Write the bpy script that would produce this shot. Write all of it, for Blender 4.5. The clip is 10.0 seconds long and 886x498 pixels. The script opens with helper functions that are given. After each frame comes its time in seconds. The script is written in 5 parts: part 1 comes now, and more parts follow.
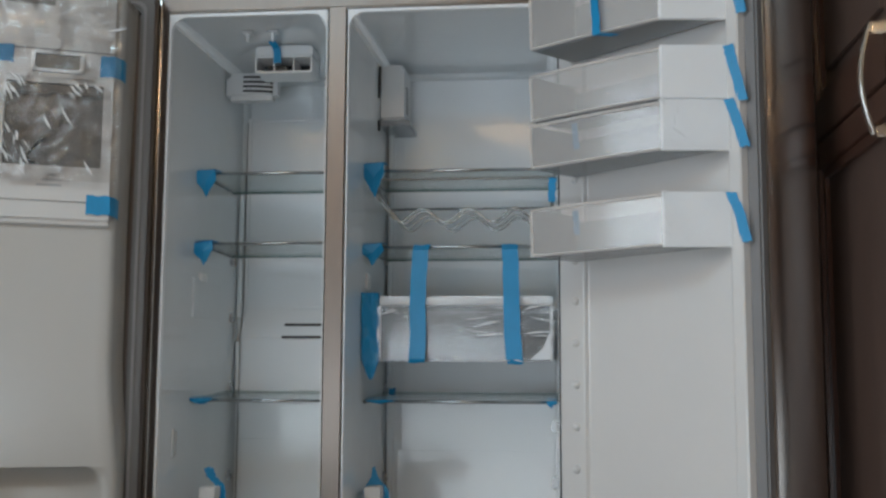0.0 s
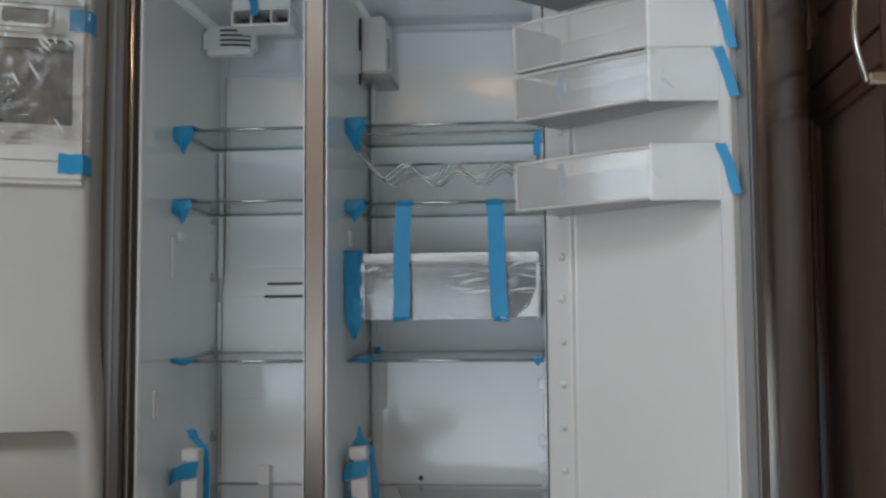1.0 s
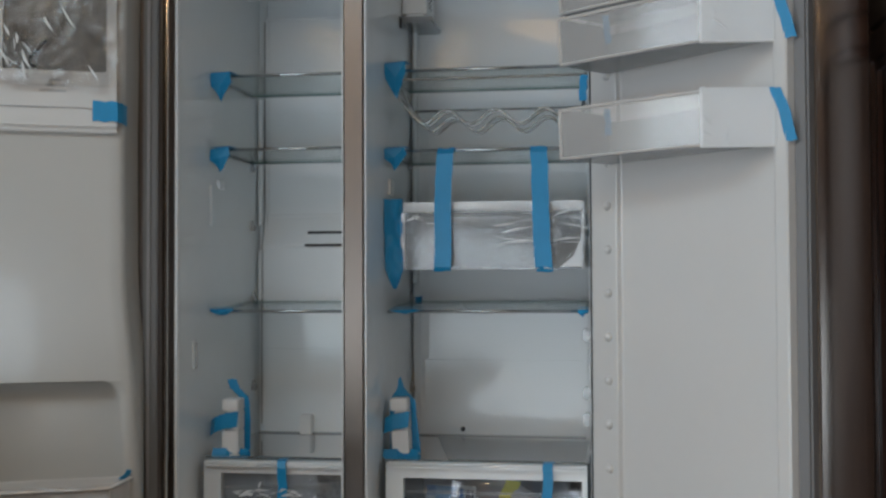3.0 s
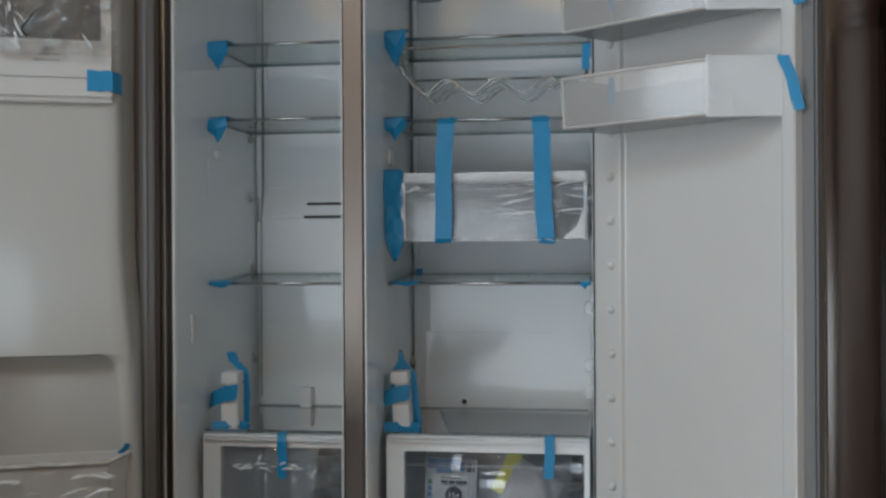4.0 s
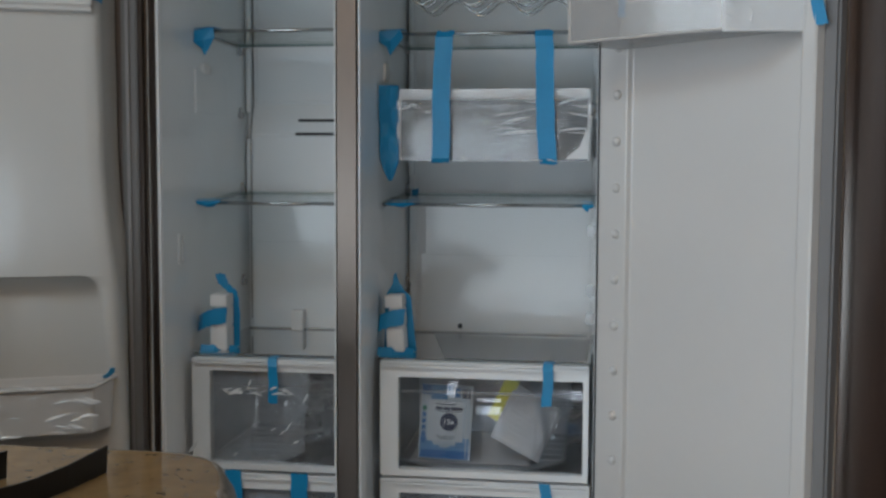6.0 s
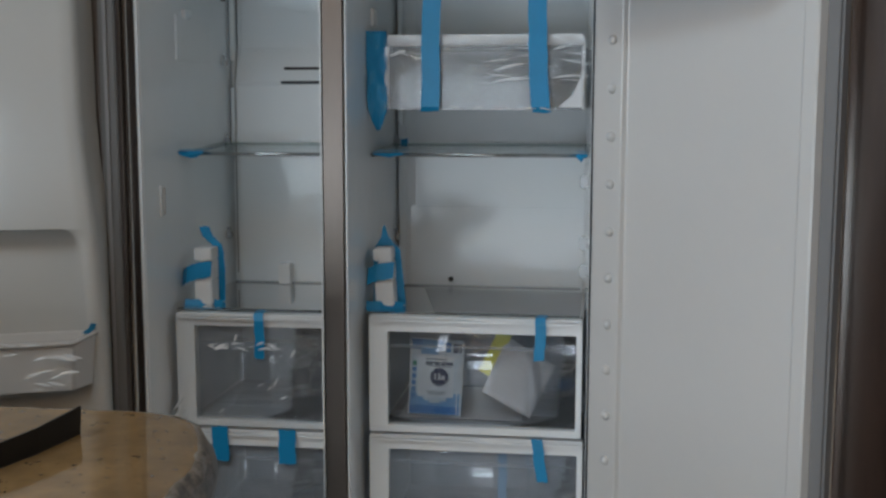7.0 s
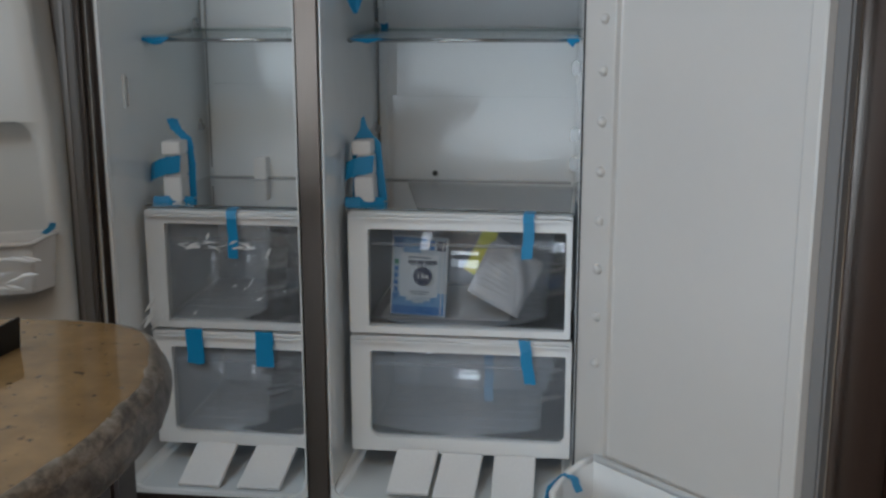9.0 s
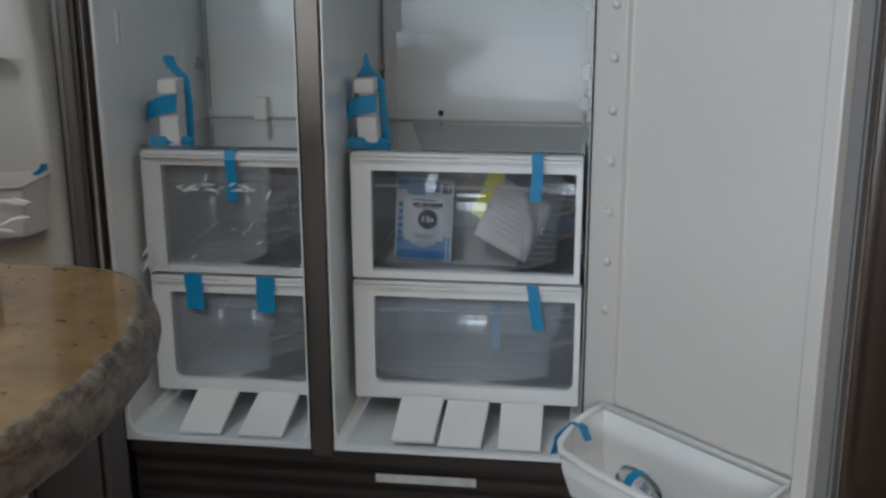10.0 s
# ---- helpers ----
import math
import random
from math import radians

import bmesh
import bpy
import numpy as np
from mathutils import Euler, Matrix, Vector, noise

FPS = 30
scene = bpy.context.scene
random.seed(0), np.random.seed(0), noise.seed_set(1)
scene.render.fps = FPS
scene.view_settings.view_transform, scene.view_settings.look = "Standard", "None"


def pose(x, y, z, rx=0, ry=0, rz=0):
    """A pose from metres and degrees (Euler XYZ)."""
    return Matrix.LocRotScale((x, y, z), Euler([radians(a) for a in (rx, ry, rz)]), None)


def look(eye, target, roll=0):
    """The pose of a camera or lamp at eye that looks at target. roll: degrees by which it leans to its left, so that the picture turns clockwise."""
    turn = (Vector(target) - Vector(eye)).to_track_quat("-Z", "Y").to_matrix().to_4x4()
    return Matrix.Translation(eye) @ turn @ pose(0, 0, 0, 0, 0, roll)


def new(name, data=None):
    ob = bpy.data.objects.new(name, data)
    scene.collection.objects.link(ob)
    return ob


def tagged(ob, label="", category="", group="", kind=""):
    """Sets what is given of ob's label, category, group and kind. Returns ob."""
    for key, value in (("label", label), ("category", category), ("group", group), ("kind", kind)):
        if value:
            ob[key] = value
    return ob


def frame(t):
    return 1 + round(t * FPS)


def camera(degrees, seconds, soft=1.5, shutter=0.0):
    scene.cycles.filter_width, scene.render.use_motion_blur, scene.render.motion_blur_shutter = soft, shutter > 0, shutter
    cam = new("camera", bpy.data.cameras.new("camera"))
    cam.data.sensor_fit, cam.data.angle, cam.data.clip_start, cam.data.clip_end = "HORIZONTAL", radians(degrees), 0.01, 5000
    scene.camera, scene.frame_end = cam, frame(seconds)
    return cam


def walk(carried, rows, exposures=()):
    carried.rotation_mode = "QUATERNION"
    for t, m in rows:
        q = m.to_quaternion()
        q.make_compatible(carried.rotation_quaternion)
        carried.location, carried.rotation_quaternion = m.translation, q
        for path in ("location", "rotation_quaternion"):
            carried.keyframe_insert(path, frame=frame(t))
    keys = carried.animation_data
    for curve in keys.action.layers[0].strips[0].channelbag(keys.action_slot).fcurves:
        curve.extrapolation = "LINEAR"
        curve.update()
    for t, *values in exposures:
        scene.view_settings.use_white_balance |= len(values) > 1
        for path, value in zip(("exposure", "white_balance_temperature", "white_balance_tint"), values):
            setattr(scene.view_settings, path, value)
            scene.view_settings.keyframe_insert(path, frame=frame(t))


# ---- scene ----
cam = camera(44.6, 10.0, soft=2.6)
PATH = [
    (0, (0.458, -2.154, 0.998), (0.242, -0.179, 1.232), 0.3),
    (0.5, (0.461, -2.128, 1.003), (0.258, -0.147, 1.191), -0.1),
    (1, (0.463, -2.107, 1.002), (0.267, -0.122, 1.156), -0.4),
    (1.5, (0.47, -2.091, 1.005), (0.258, -0.106, 1.13), -0.6),
    (2, (0.467, -2.08, 1.007), (0.212, -0.099, 1.11), -0.3),
    (2.5, (0.47, -2.067, 1.011), (0.187, -0.089, 1.089), -0.2),
    (4, (0.466, -2.027, 1.014), (0.179, -0.048, 1.014), -0.3),
    (4.5, (0.455, -2.011, 1.016), (0.158, -0.033, 0.981), 0.2),
    (5, (0.448, -1.99, 1.017), (0.168, -0.011, 0.944), 0.3),
    (5.5, (0.448, -1.97, 1.019), (0.17, 0.007, 0.907), 0.3),
    (7, (0.445, -1.892, 1.012), (0.186, 0.077, 0.773), 0.1),
    (7.5, (0.443, -1.863, 1.009), (0.19, 0.099, 0.719), 0.1),
    (8, (0.443, -1.834, 1.006), (0.194, 0.121, 0.667), 0.1),
    (8.5, (0.443, -1.806, 1.002), (0.199, 0.141, 0.615), -0.0),
    (9, (0.445, -1.781, 0.998), (0.207, 0.157, 0.564), -0.1),
    (9.5, (0.449, -1.754, 0.991), (0.21, 0.173, 0.511), -0.4),
    (10, (0.44, -1.722, 0.981), (0.192, 0.19, 0.447), -0.2),
]
walk(cam, [(t, look(eye, target, roll)) for t, eye, target, roll in PATH], exposures=[(0, 0.07, 6150, 10), (2.5, -0.03, 6150, 10), (5, -0.12, 6100, 10), (7, -0.14, 6050, 10), (10, -0.06, 6000, 10)])

# ---- world, sun, large lights ----
world = bpy.data.worlds.new("sky")
scene.world = world
world.use_nodes = True
wn = world.node_tree.nodes
sky = wn.new("ShaderNodeTexSky")
sky.sky_type, sky.sun_disc = "NISHITA", False
sky.sun_elevation, sky.sun_rotation = radians(40), radians(200)
world.node_tree.links.new(sky.outputs[0], wn["Background"].inputs[0])
wn["Background"].inputs[1].default_value = 0.1


def area_lamp(name, m, sx, sy, power, colour):
    data = bpy.data.lights.new(name, "AREA")
    data.shape, data.size, data.size_y, data.energy, data.color = "RECTANGLE", sx, sy, power, colour
    ob = new(name, data)
    ob.matrix_world = m
    return ob


# fill daylight in an added low south opening, daylight in the side window and the skylight, warm recessed ceiling lamps
LOW_FILL_POWER, SIDE_POWER, SKYLIGHT_POWER, LAMP_POWER = 42.0, 32.0, 23.0, 4.2
WX0, WX1, WZ0, WZ1 = -2.7, 0.8, 0.0, 0.85
area_lamp("low_fill_daylight", look(((WX0 + WX1) / 2, -4.52, (WZ0 + WZ1) / 2), (-0.95, 0, 0.42)), 3.4, 0.78, LOW_FILL_POWER, (0.80, 0.92, 1.0))
SKY_X0, SKY_X1, SKY_Y0, SKY_Y1 = -1.35, 0.05, -2.7, -1.7
area_lamp("skylight_daylight", look(((SKY_X0 + SKY_X1) / 2, (SKY_Y0 + SKY_Y1) / 2, 2.60), ((SKY_X0 + SKY_X1) / 2, (SKY_Y0 + SKY_Y1) / 2 + 0.001, 0)), 1.3, 0.9, SKYLIGHT_POWER, (0.66, 0.88, 1.0))
area_lamp("side_window_daylight", look((-3.12, -2.6, 1.6), (0.5, -0.6, 0.6)), 1.5, 1.3, SIDE_POWER, (0.86, 0.93, 1.0))
LAMPS = [(-1.35, -2.9), (0.2, -2.9), (-1.25, -3.65), (0.15, -3.65), (-0.63, -4.3), (2.85, -2.0), (2.9, -3.2)]
for lx, ly in LAMPS:
    data = bpy.data.lights.new("ceiling_light_tube", "AREA")
    data.shape, data.size, data.size_y, data.energy, data.color = "RECTANGLE", 0.48, 0.06, LAMP_POWER, (1.0, 0.64, 0.30)
    ob = new("ceiling_light_tube", data)
    ob.matrix_world = pose(lx, ly, 2.545)


# ---- materials ----
def material(name, colour, rough=0.5, metal=0.0, grain=0.0, grain_scale=60.0, blotch=0.06, blotch_scale=3.0, bump=0.0, coat=0.0, stretch=(1, 1, 1), spec=0.5):
    m = bpy.data.materials.new(name)
    m.use_nodes = True
    nt = m.node_tree
    n, l = nt.nodes, nt.links
    b = n["Principled BSDF"]
    b.inputs["Roughness"].default_value = rough
    b.inputs["Metallic"].default_value = metal
    b.inputs["Coat Weight"].default_value = coat
    b.inputs["Specular IOR Level"].default_value = spec
    tc = n.new("ShaderNodeTexCoord")
    mp = n.new("ShaderNodeMapping")
    mp.inputs["Scale"].default_value = stretch
    l.new(tc.outputs["Object"], mp.inputs[0])
    big, small = n.new("ShaderNodeTexNoise"), n.new("ShaderNodeTexNoise")
    big.inputs["Scale"].default_value, small.inputs["Scale"].default_value = blotch_scale, grain_scale
    big.inputs["Detail"].default_value, small.inputs["Detail"].default_value = 4, 3
    l.new(mp.outputs[0], big.inputs["Vector"])
    l.new(mp.outputs[0], small.inputs["Vector"])
    add = n.new("ShaderNodeMath")
    add.operation = "MULTIPLY_ADD"
    l.new(big.outputs["Fac"], add.inputs[0])
    add.inputs[1].default_value, add.inputs[2].default_value = 2 * blotch, 1 - blotch
    add2 = n.new("ShaderNodeMath")
    add2.operation = "MULTIPLY_ADD"
    l.new(small.outputs["Fac"], add2.inputs[0])
    add2.inputs[1].default_value, add2.inputs[2].default_value = 2 * grain, 1 - grain
    mul = n.new("ShaderNodeMath")
    mul.operation = "MULTIPLY"
    l.new(add.outputs[0], mul.inputs[0])
    l.new(add2.outputs[0], mul.inputs[1])
    mix = n.new("ShaderNodeVectorMath")
    mix.operation = "SCALE"
    mix.inputs[0].default_value = colour
    l.new(mul.outputs[0], mix.inputs["Scale"])
    l.new(mix.outputs[0], b.inputs["Base Color"])
    rr = n.new("ShaderNodeMath")
    rr.operation = "MULTIPLY_ADD"
    l.new(big.outputs["Fac"], rr.inputs[0])
    rr.inputs[1].default_value, rr.inputs[2].default_value = 0.25 * rough, 0.88 * rough
    l.new(rr.outputs[0], b.inputs["Roughness"])
    if bump:
        bp = n.new("ShaderNodeBump")
        bp.inputs["Strength"].default_value, bp.inputs["Distance"].default_value = bump, 0.002
        l.new(small.outputs["Fac"], bp.inputs["Height"])
        l.new(bp.outputs[0], b.inputs["Normal"])
    return m


def clear(name, tint, gloss_rough=0.06, body=0.0, body_colour=(0.8, 0.8, 0.8), ior=1.45, wrinkle=0.0, wrinkle_scale=14.0, gain=1.0, stretch=(1, 1, 1)):
    """Thin clear plastic or glass: tinted see-through, a share of milky body, and gloss by Fresnel."""
    m = bpy.data.materials.new(name)
    m.use_nodes = True
    nt = m.node_tree
    n, l = nt.nodes, nt.links
    n.remove(n["Principled BSDF"])
    tr, df, gl = n.new("ShaderNodeBsdfTransparent"), n.new("ShaderNodeBsdfDiffuse"), n.new("ShaderNodeBsdfGlossy")
    tr.inputs[0].default_value = (*tint, 1)
    df.inputs[0].default_value = (*body_colour, 1)
    gl.inputs["Roughness"].default_value = gloss_rough
    m1, m2 = n.new("ShaderNodeMixShader"), n.new("ShaderNodeMixShader")
    m1.inputs[0].default_value = body
    l.new(tr.outputs[0], m1.inputs[1])
    l.new(df.outputs[0], m1.inputs[2])
    fr = n.new("ShaderNodeFresnel")
    fr.inputs[0].default_value = ior
    g = n.new("ShaderNodeMath")
    g.operation, g.use_clamp = "MULTIPLY", True
    g.inputs[1].default_value = gain
    l.new(fr.outputs[0], g.inputs[0])
    l.new(g.outputs[0], m2.inputs[0])
    l.new(m1.outputs[0], m2.inputs[1])
    l.new(gl.outputs[0], m2.inputs[2])
    l.new(m2.outputs[0], n["Material Output"].inputs[0])
    if wrinkle:
        tc, mp, tx, bp = n.new("ShaderNodeTexCoord"), n.new("ShaderNodeMapping"), n.new("ShaderNodeTexNoise"), n.new("ShaderNodeBump")
        mp.inputs["Scale"].default_value = stretch
        tx.inputs["Scale"].default_value, tx.inputs["Detail"].default_value, tx.inputs["Distortion"].default_value = wrinkle_scale, 5, 1.2
        bp.inputs["Strength"].default_value, bp.inputs["Distance"].default_value = wrinkle, 0.02
        l.new(tc.outputs["Object"], mp.inputs[0])
        l.new(mp.outputs[0], tx.inputs["Vector"])
        l.new(tx.outputs["Fac"], bp.inputs["Height"])
        l.new(bp.outputs[0], gl.inputs["Normal"])
    return m


def granite():
    m = material("polished_granite", (0.245, 0.146, 0.062), 0.09, grain=0.35, grain_scale=34, blotch=0.5, blotch_scale=11)
    n, l = m.node_tree.nodes, m.node_tree.links
    b = n["Principled BSDF"]
    tc, sp, ramp = n.new("ShaderNodeTexCoord"), n.new("ShaderNodeTexNoise"), n.new("ShaderNodeValToRGB")
    sp.inputs["Scale"].default_value, sp.inputs["Detail"].default_value = 95, 6
    ramp.color_ramp.elements[0].position, ramp.color_ramp.elements[1].position = 0.27, 0.37
    l.new(tc.outputs["Object"], sp.inputs["Vector"])
    l.new(sp.outputs["Fac"], ramp.inputs[0])
    mix = n.new("ShaderNodeMix")
    mix.data_type = "RGBA"
    mix.inputs["A"].default_value = (0.045, 0.026, 0.014, 1)
    l.new(ramp.outputs[0], mix.inputs["Factor"])
    l.new(b.inputs["Base Color"].links[0].from_socket, mix.inputs["B"])
    l.new(mix.outputs["Result"], b.inputs["Base Color"])
    return m


def granite_edge(name, scale, dark, middle, light, rough):
    m = material(name, middle, rough, grain=0.3, grain_scale=90, blotch=0.2, blotch_scale=20, bump=0.5)
    n, l = m.node_tree.nodes, m.node_tree.links
    b = n["Principled BSDF"]
    tc, sp, ramp = n.new("ShaderNodeTexCoord"), n.new("ShaderNodeTexNoise"), n.new("ShaderNodeValToRGB")
    sp.inputs["Scale"].default_value, sp.inputs["Detail"].default_value, sp.inputs["Roughness"].default_value = scale, 7, 0.65
    mp = n.new("ShaderNodeMapping")
    mp.inputs["Scale"].default_value = (0.8, 0.8, 1.5)
    l.new(tc.outputs["Object"], mp.inputs[0])
    e = ramp.color_ramp.elements
    e[0].position, e[0].color = 0.38, (*dark, 1)
    e[1].position, e[1].color = 0.66, (*light, 1)
    mid = ramp.color_ramp.elements.new(0.5)
    mid.color = (*middle, 1)
    l.new(mp.outputs[0], sp.inputs["Vector"])
    l.new(sp.outputs["Fac"], ramp.inputs[0])
    l.new(ramp.outputs[0], b.inputs["Base Color"])
    return m


def wavy(m, scale, strength):
    """Add a slow unevenness of the surface, as of moulded plastic or stretched film."""
    n, l = m.node_tree.nodes, m.node_tree.links
    b = n["Principled BSDF"]
    tc, tx, bp = n.new("ShaderNodeTexCoord"), n.new("ShaderNodeTexNoise"), n.new("ShaderNodeBump")
    tx.inputs["Scale"].default_value, tx.inputs["Detail"].default_value = scale, 2
    bp.inputs["Strength"].default_value, bp.inputs["Distance"].default_value = strength, 0.03
    l.new(tc.outputs["Object"], tx.inputs["Vector"])
    l.new(tx.outputs["Fac"], bp.inputs["Height"])
    l.new(bp.outputs[0], b.inputs["Normal"])
    l.new(bp.outputs[0], b.inputs["Coat Normal"])
    return m


def lamp_glow():
    m = bpy.data.materials.new("lamp_glow")
    m.use_nodes = True
    b = m.node_tree.nodes["Principled BSDF"]
    b.inputs["Emission Color"].default_value = (1.0, 0.62, 0.27, 1)
    b.inputs["Emission Strength"].default_value = 16
    return m


LINER = wavy(material("white_liner_plastic", (0.82, 0.84, 0.85), 0.06, grain=0.01, blotch=0.03, coat=0.1), 7.0, 0.04)
DOOR_WHITE = material("white_door_plastic", (0.645, 0.622, 0.598), 0.31, grain=0.01, blotch=0.04, coat=0.12)
CAP_WHITE = material("white_cap_plastic", (0.86, 0.86, 0.86), 0.3, blotch=0.03)
PANEL_WHITE = wavy(material("white_back_panel", (0.82, 0.83, 0.84), 0.10, blotch=0.04, spec=0.4), 6.0, 0.08)
# film-wrapped white lining, its base greyed to carry the left door's shade
DOOR_GLOSS_SHADED = wavy(material("film_wrapped_shaded_plastic", (0.52, 0.502, 0.47), 0.22, grain=0.01, blotch=0.04, coat=0.2), 3.5, 0.07)
GREY_LIP = material("grey_gasket_lip", (0.30, 0.29, 0.29), 0.45, blotch=0.06)
FOAM = material("white_foam", (0.83, 0.81, 0.80), 0.85, grain=0.06, grain_scale=300, bump=0.3)
STEEL = material("brushed_steel", (0.58, 0.54, 0.50), 0.17, metal=1.0, grain=0.12, grain_scale=90, stretch=(14, 14, 0.25))
# stainless steel with its shade and dark reflections put into the base colour
SHADED_STEEL = material("shaded_frame_steel", (0.17, 0.145, 0.13), 0.3, metal=0.9, grain=0.12, grain_scale=90, stretch=(14, 14, 0.25))
BROWN_STEEL = material("frame_steel", (0.21, 0.178, 0.156), 0.36, metal=1.0, grain=0.12, grain_scale=90, stretch=(14, 14, 0.25), bump=0.04)
CHROME = material("chrome_wire", (0.45, 0.45, 0.44), 0.24, metal=1.0, blotch=0.1, blotch_scale=20)
NICKEL = material("satin_nickel", (0.78, 0.77, 0.74), 0.2, metal=1.0, blotch=0.05)
GASKET = material("grey_gasket_rubber", (0.20, 0.192, 0.19), 0.55, blotch=0.08)
DARK = material("dark_void_plastic", (0.012, 0.012, 0.013), 0.5)
DARK_TRIM = material("dark_trim", (0.06, 0.06, 0.06), 0.3, metal=0.6)
TOE = material("brown_black_grille", (0.034, 0.023, 0.018), 0.45, grain=0.1, blotch=0.15)
TAPE = material("blue_masking_tape", (0.012, 0.26, 0.52), 0.38, grain=0.10, grain_scale=220, blotch=0.10, blotch_scale=18, bump=0.25)
WOOD = material("dark_cherry_wood", (0.085, 0.040, 0.027), 0.30, grain=0.35, grain_scale=55, blotch=0.25, blotch_scale=5, stretch=(6, 6, 0.6), bump=0.06, coat=0.25)
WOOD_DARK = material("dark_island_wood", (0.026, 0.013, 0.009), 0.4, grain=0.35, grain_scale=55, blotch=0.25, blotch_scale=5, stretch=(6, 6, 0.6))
WOOD_PANEL = material("dark_cherry_panel", (0.105, 0.066, 0.052), 0.36, grain=0.3, grain_scale=55, blotch=0.25, blotch_scale=5, stretch=(6, 6, 0.6), bump=0.06)
GRANITE, GLOW = granite(), lamp_glow()
GRANITE_CHIP = granite_edge("chipped_granite_arris", 60, (0.07, 0.052, 0.038), (0.19, 0.150, 0.112), (0.36, 0.31, 0.26), 0.4)
GRANITE_EDGE = granite_edge("honed_granite_edge", 45, (0.06, 0.047, 0.038), (0.135, 0.112, 0.092), (0.24, 0.205, 0.17), 0.35)
BLACK = material("black_rubber", (0.006, 0.006, 0.006), 0.6)
WALL = material("painted_wall", (0.22, 0.195, 0.17), 0.8, grain=0.05, grain_scale=180, bump=0.1)
# for the unseen east wall, made dark so the steel door edge mirrors dark
WALL_DARK = material("dark_reflection_wall", (0.07, 0.055, 0.045), 0.7, grain=0.05, grain_scale=180, bump=0.1)
CEIL = material("ceiling_paint", (0.72, 0.69, 0.63), 0.85, grain=0.04, grain_scale=200, bump=0.1)
# unseen floor, kept pale so it bounces light into the lower compartments
FLOORING = material("pale_bounce_floor", (0.46, 0.45, 0.43), 0.4, grain=0.12, grain_scale=40, blotch=0.2)
GLASS = clear("shelf_glass", (0.95, 0.985, 0.98), 0.03, ior=1.4, gain=0.5)
# pale teal body painted in for the back wall's reflection in clear glass
GLASS_TOP = clear("cover_glass", (0.95, 0.97, 0.97), 0.03, body=0.18, body_colour=(0.82, 0.90, 0.90), ior=1.5, gain=2.4)
GLASS_EDGE = material("shelf_glass_edge", (0.10, 0.17, 0.16), 0.15, blotch=0.1)
CLEAR = clear("clear_plastic", (0.95, 0.96, 0.97), 0.08, body=0.20, body_colour=(0.75, 0.77, 0.80), ior=1.45)
PANE_CLEAR = clear("clean_drawer_pane", (0.97, 0.975, 0.98), 0.025, body=0.035, body_colour=(0.66, 0.70, 0.76), ior=1.5, gain=1.6)
WINDOW_CLEAR = clear("clear_drawer_window", (0.96, 0.965, 0.97), 0.025, body=0.12, body_colour=(0.66, 0.70, 0.76), ior=1.5, gain=1.6)
SMOKE = clear("smoky_clear_plastic", (0.93, 0.94, 0.96), 0.025, gain=1.6, body=0.22, body_colour=(0.66, 0.72, 0.80), ior=1.5)
BIN_CLEAR = clear("frosted_bin_plastic", (0.92, 0.91, 0.90), 0.14, body=0.25, body_colour=(0.92, 0.89, 0.86), ior=1.45)
BASKET = clear("hazy_basket_plastic", (0.93, 0.94, 0.96), 0.12, body=0.5, body_colour=(0.78, 0.82, 0.88), ior=1.45)
MILKY = clear("frosted_plastic", (0.94, 0.95, 0.96), 0.18, body=0.36, body_colour=(0.80, 0.81, 0.82), ior=1.45)
FILM = clear("plastic_film", (0.97, 0.97, 0.97), 0.12, body=0.03, ior=1.45, wrinkle=0.7, wrinkle_scale=11, gain=1.8, stretch=(1, 1, 1))
# white body stands in for glints on film creases; also the pouch seams
FOLD_GLINT = clear("film_fold_and_glint", (0.95, 0.95, 0.95), 0.15, body=0.75, body_colour=(0.95, 0.95, 0.95), ior=1.5, gain=2.0)
RIM = clear("frosted_rim", (0.93, 0.92, 0.91), 0.16, body=0.6, body_colour=(0.88, 0.83, 0.78), ior=1.45)
BAG_BLUE = material("bag_blue_print", (0.02, 0.15, 0.42), 0.45, blotch=0.2, blotch_scale=20)
BAG_WHITE = material("bag_white_print", (0.50, 0.58, 0.66), 0.45, blotch=0.25, blotch_scale=40, bump=0.15)
BAG_PALE = material("bag_pale_blue_print", (0.13, 0.30, 0.55), 0.45, blotch=0.35, blotch_scale=45)
BAG_LIGHT = material("bag_clear_white_print", (0.60, 0.65, 0.70), 0.45, blotch=0.12, blotch_scale=60, bump=0.2)
BAG_GREEN = material("bag_green_print", (0.02, 0.20, 0.12), 0.25, blotch=0.2, blotch_scale=20)
NAVY = material("navy_print", (0.012, 0.016, 0.06), 0.45)
INK = material("grey_ink", (0.05, 0.06, 0.10), 0.5)
PAPER = material("grey_leaflet_paper", (0.58, 0.58, 0.60), 0.7, grain=0.15, grain_scale=120, blotch=0.08, blotch_scale=12)
YELLOW = material("yellow_card", (0.74, 0.70, 0.09), 0.6)
LABEL = material("worn_white_label", (0.62, 0.60, 0.57), 0.6, grain=0.2, grain_scale=60, blotch=0.25, blotch_scale=25)
MARK = material("pale_grey_print", (0.46, 0.46, 0.46), 0.5)
DISP = material("grey_dispenser_plastic", (0.20, 0.19, 0.18), 0.3, blotch=0.06)


# ---- mesh helpers ----
def part(name, bm, mat, parent=None, label="", smooth=False):
    me = bpy.data.meshes.new(name)
    bmesh.ops.recalc_face_normals(bm, faces=bm.faces)
    bm.to_mesh(me)
    bm.free()
    me.materials.append(mat)
    if smooth:
        for p in me.polygons:
            p.use_smooth = p.area < 0.02
    ob = new(name, me)
    if parent is not None:
        ob.parent = parent
    if label:
        tagged(ob, label)
    return ob


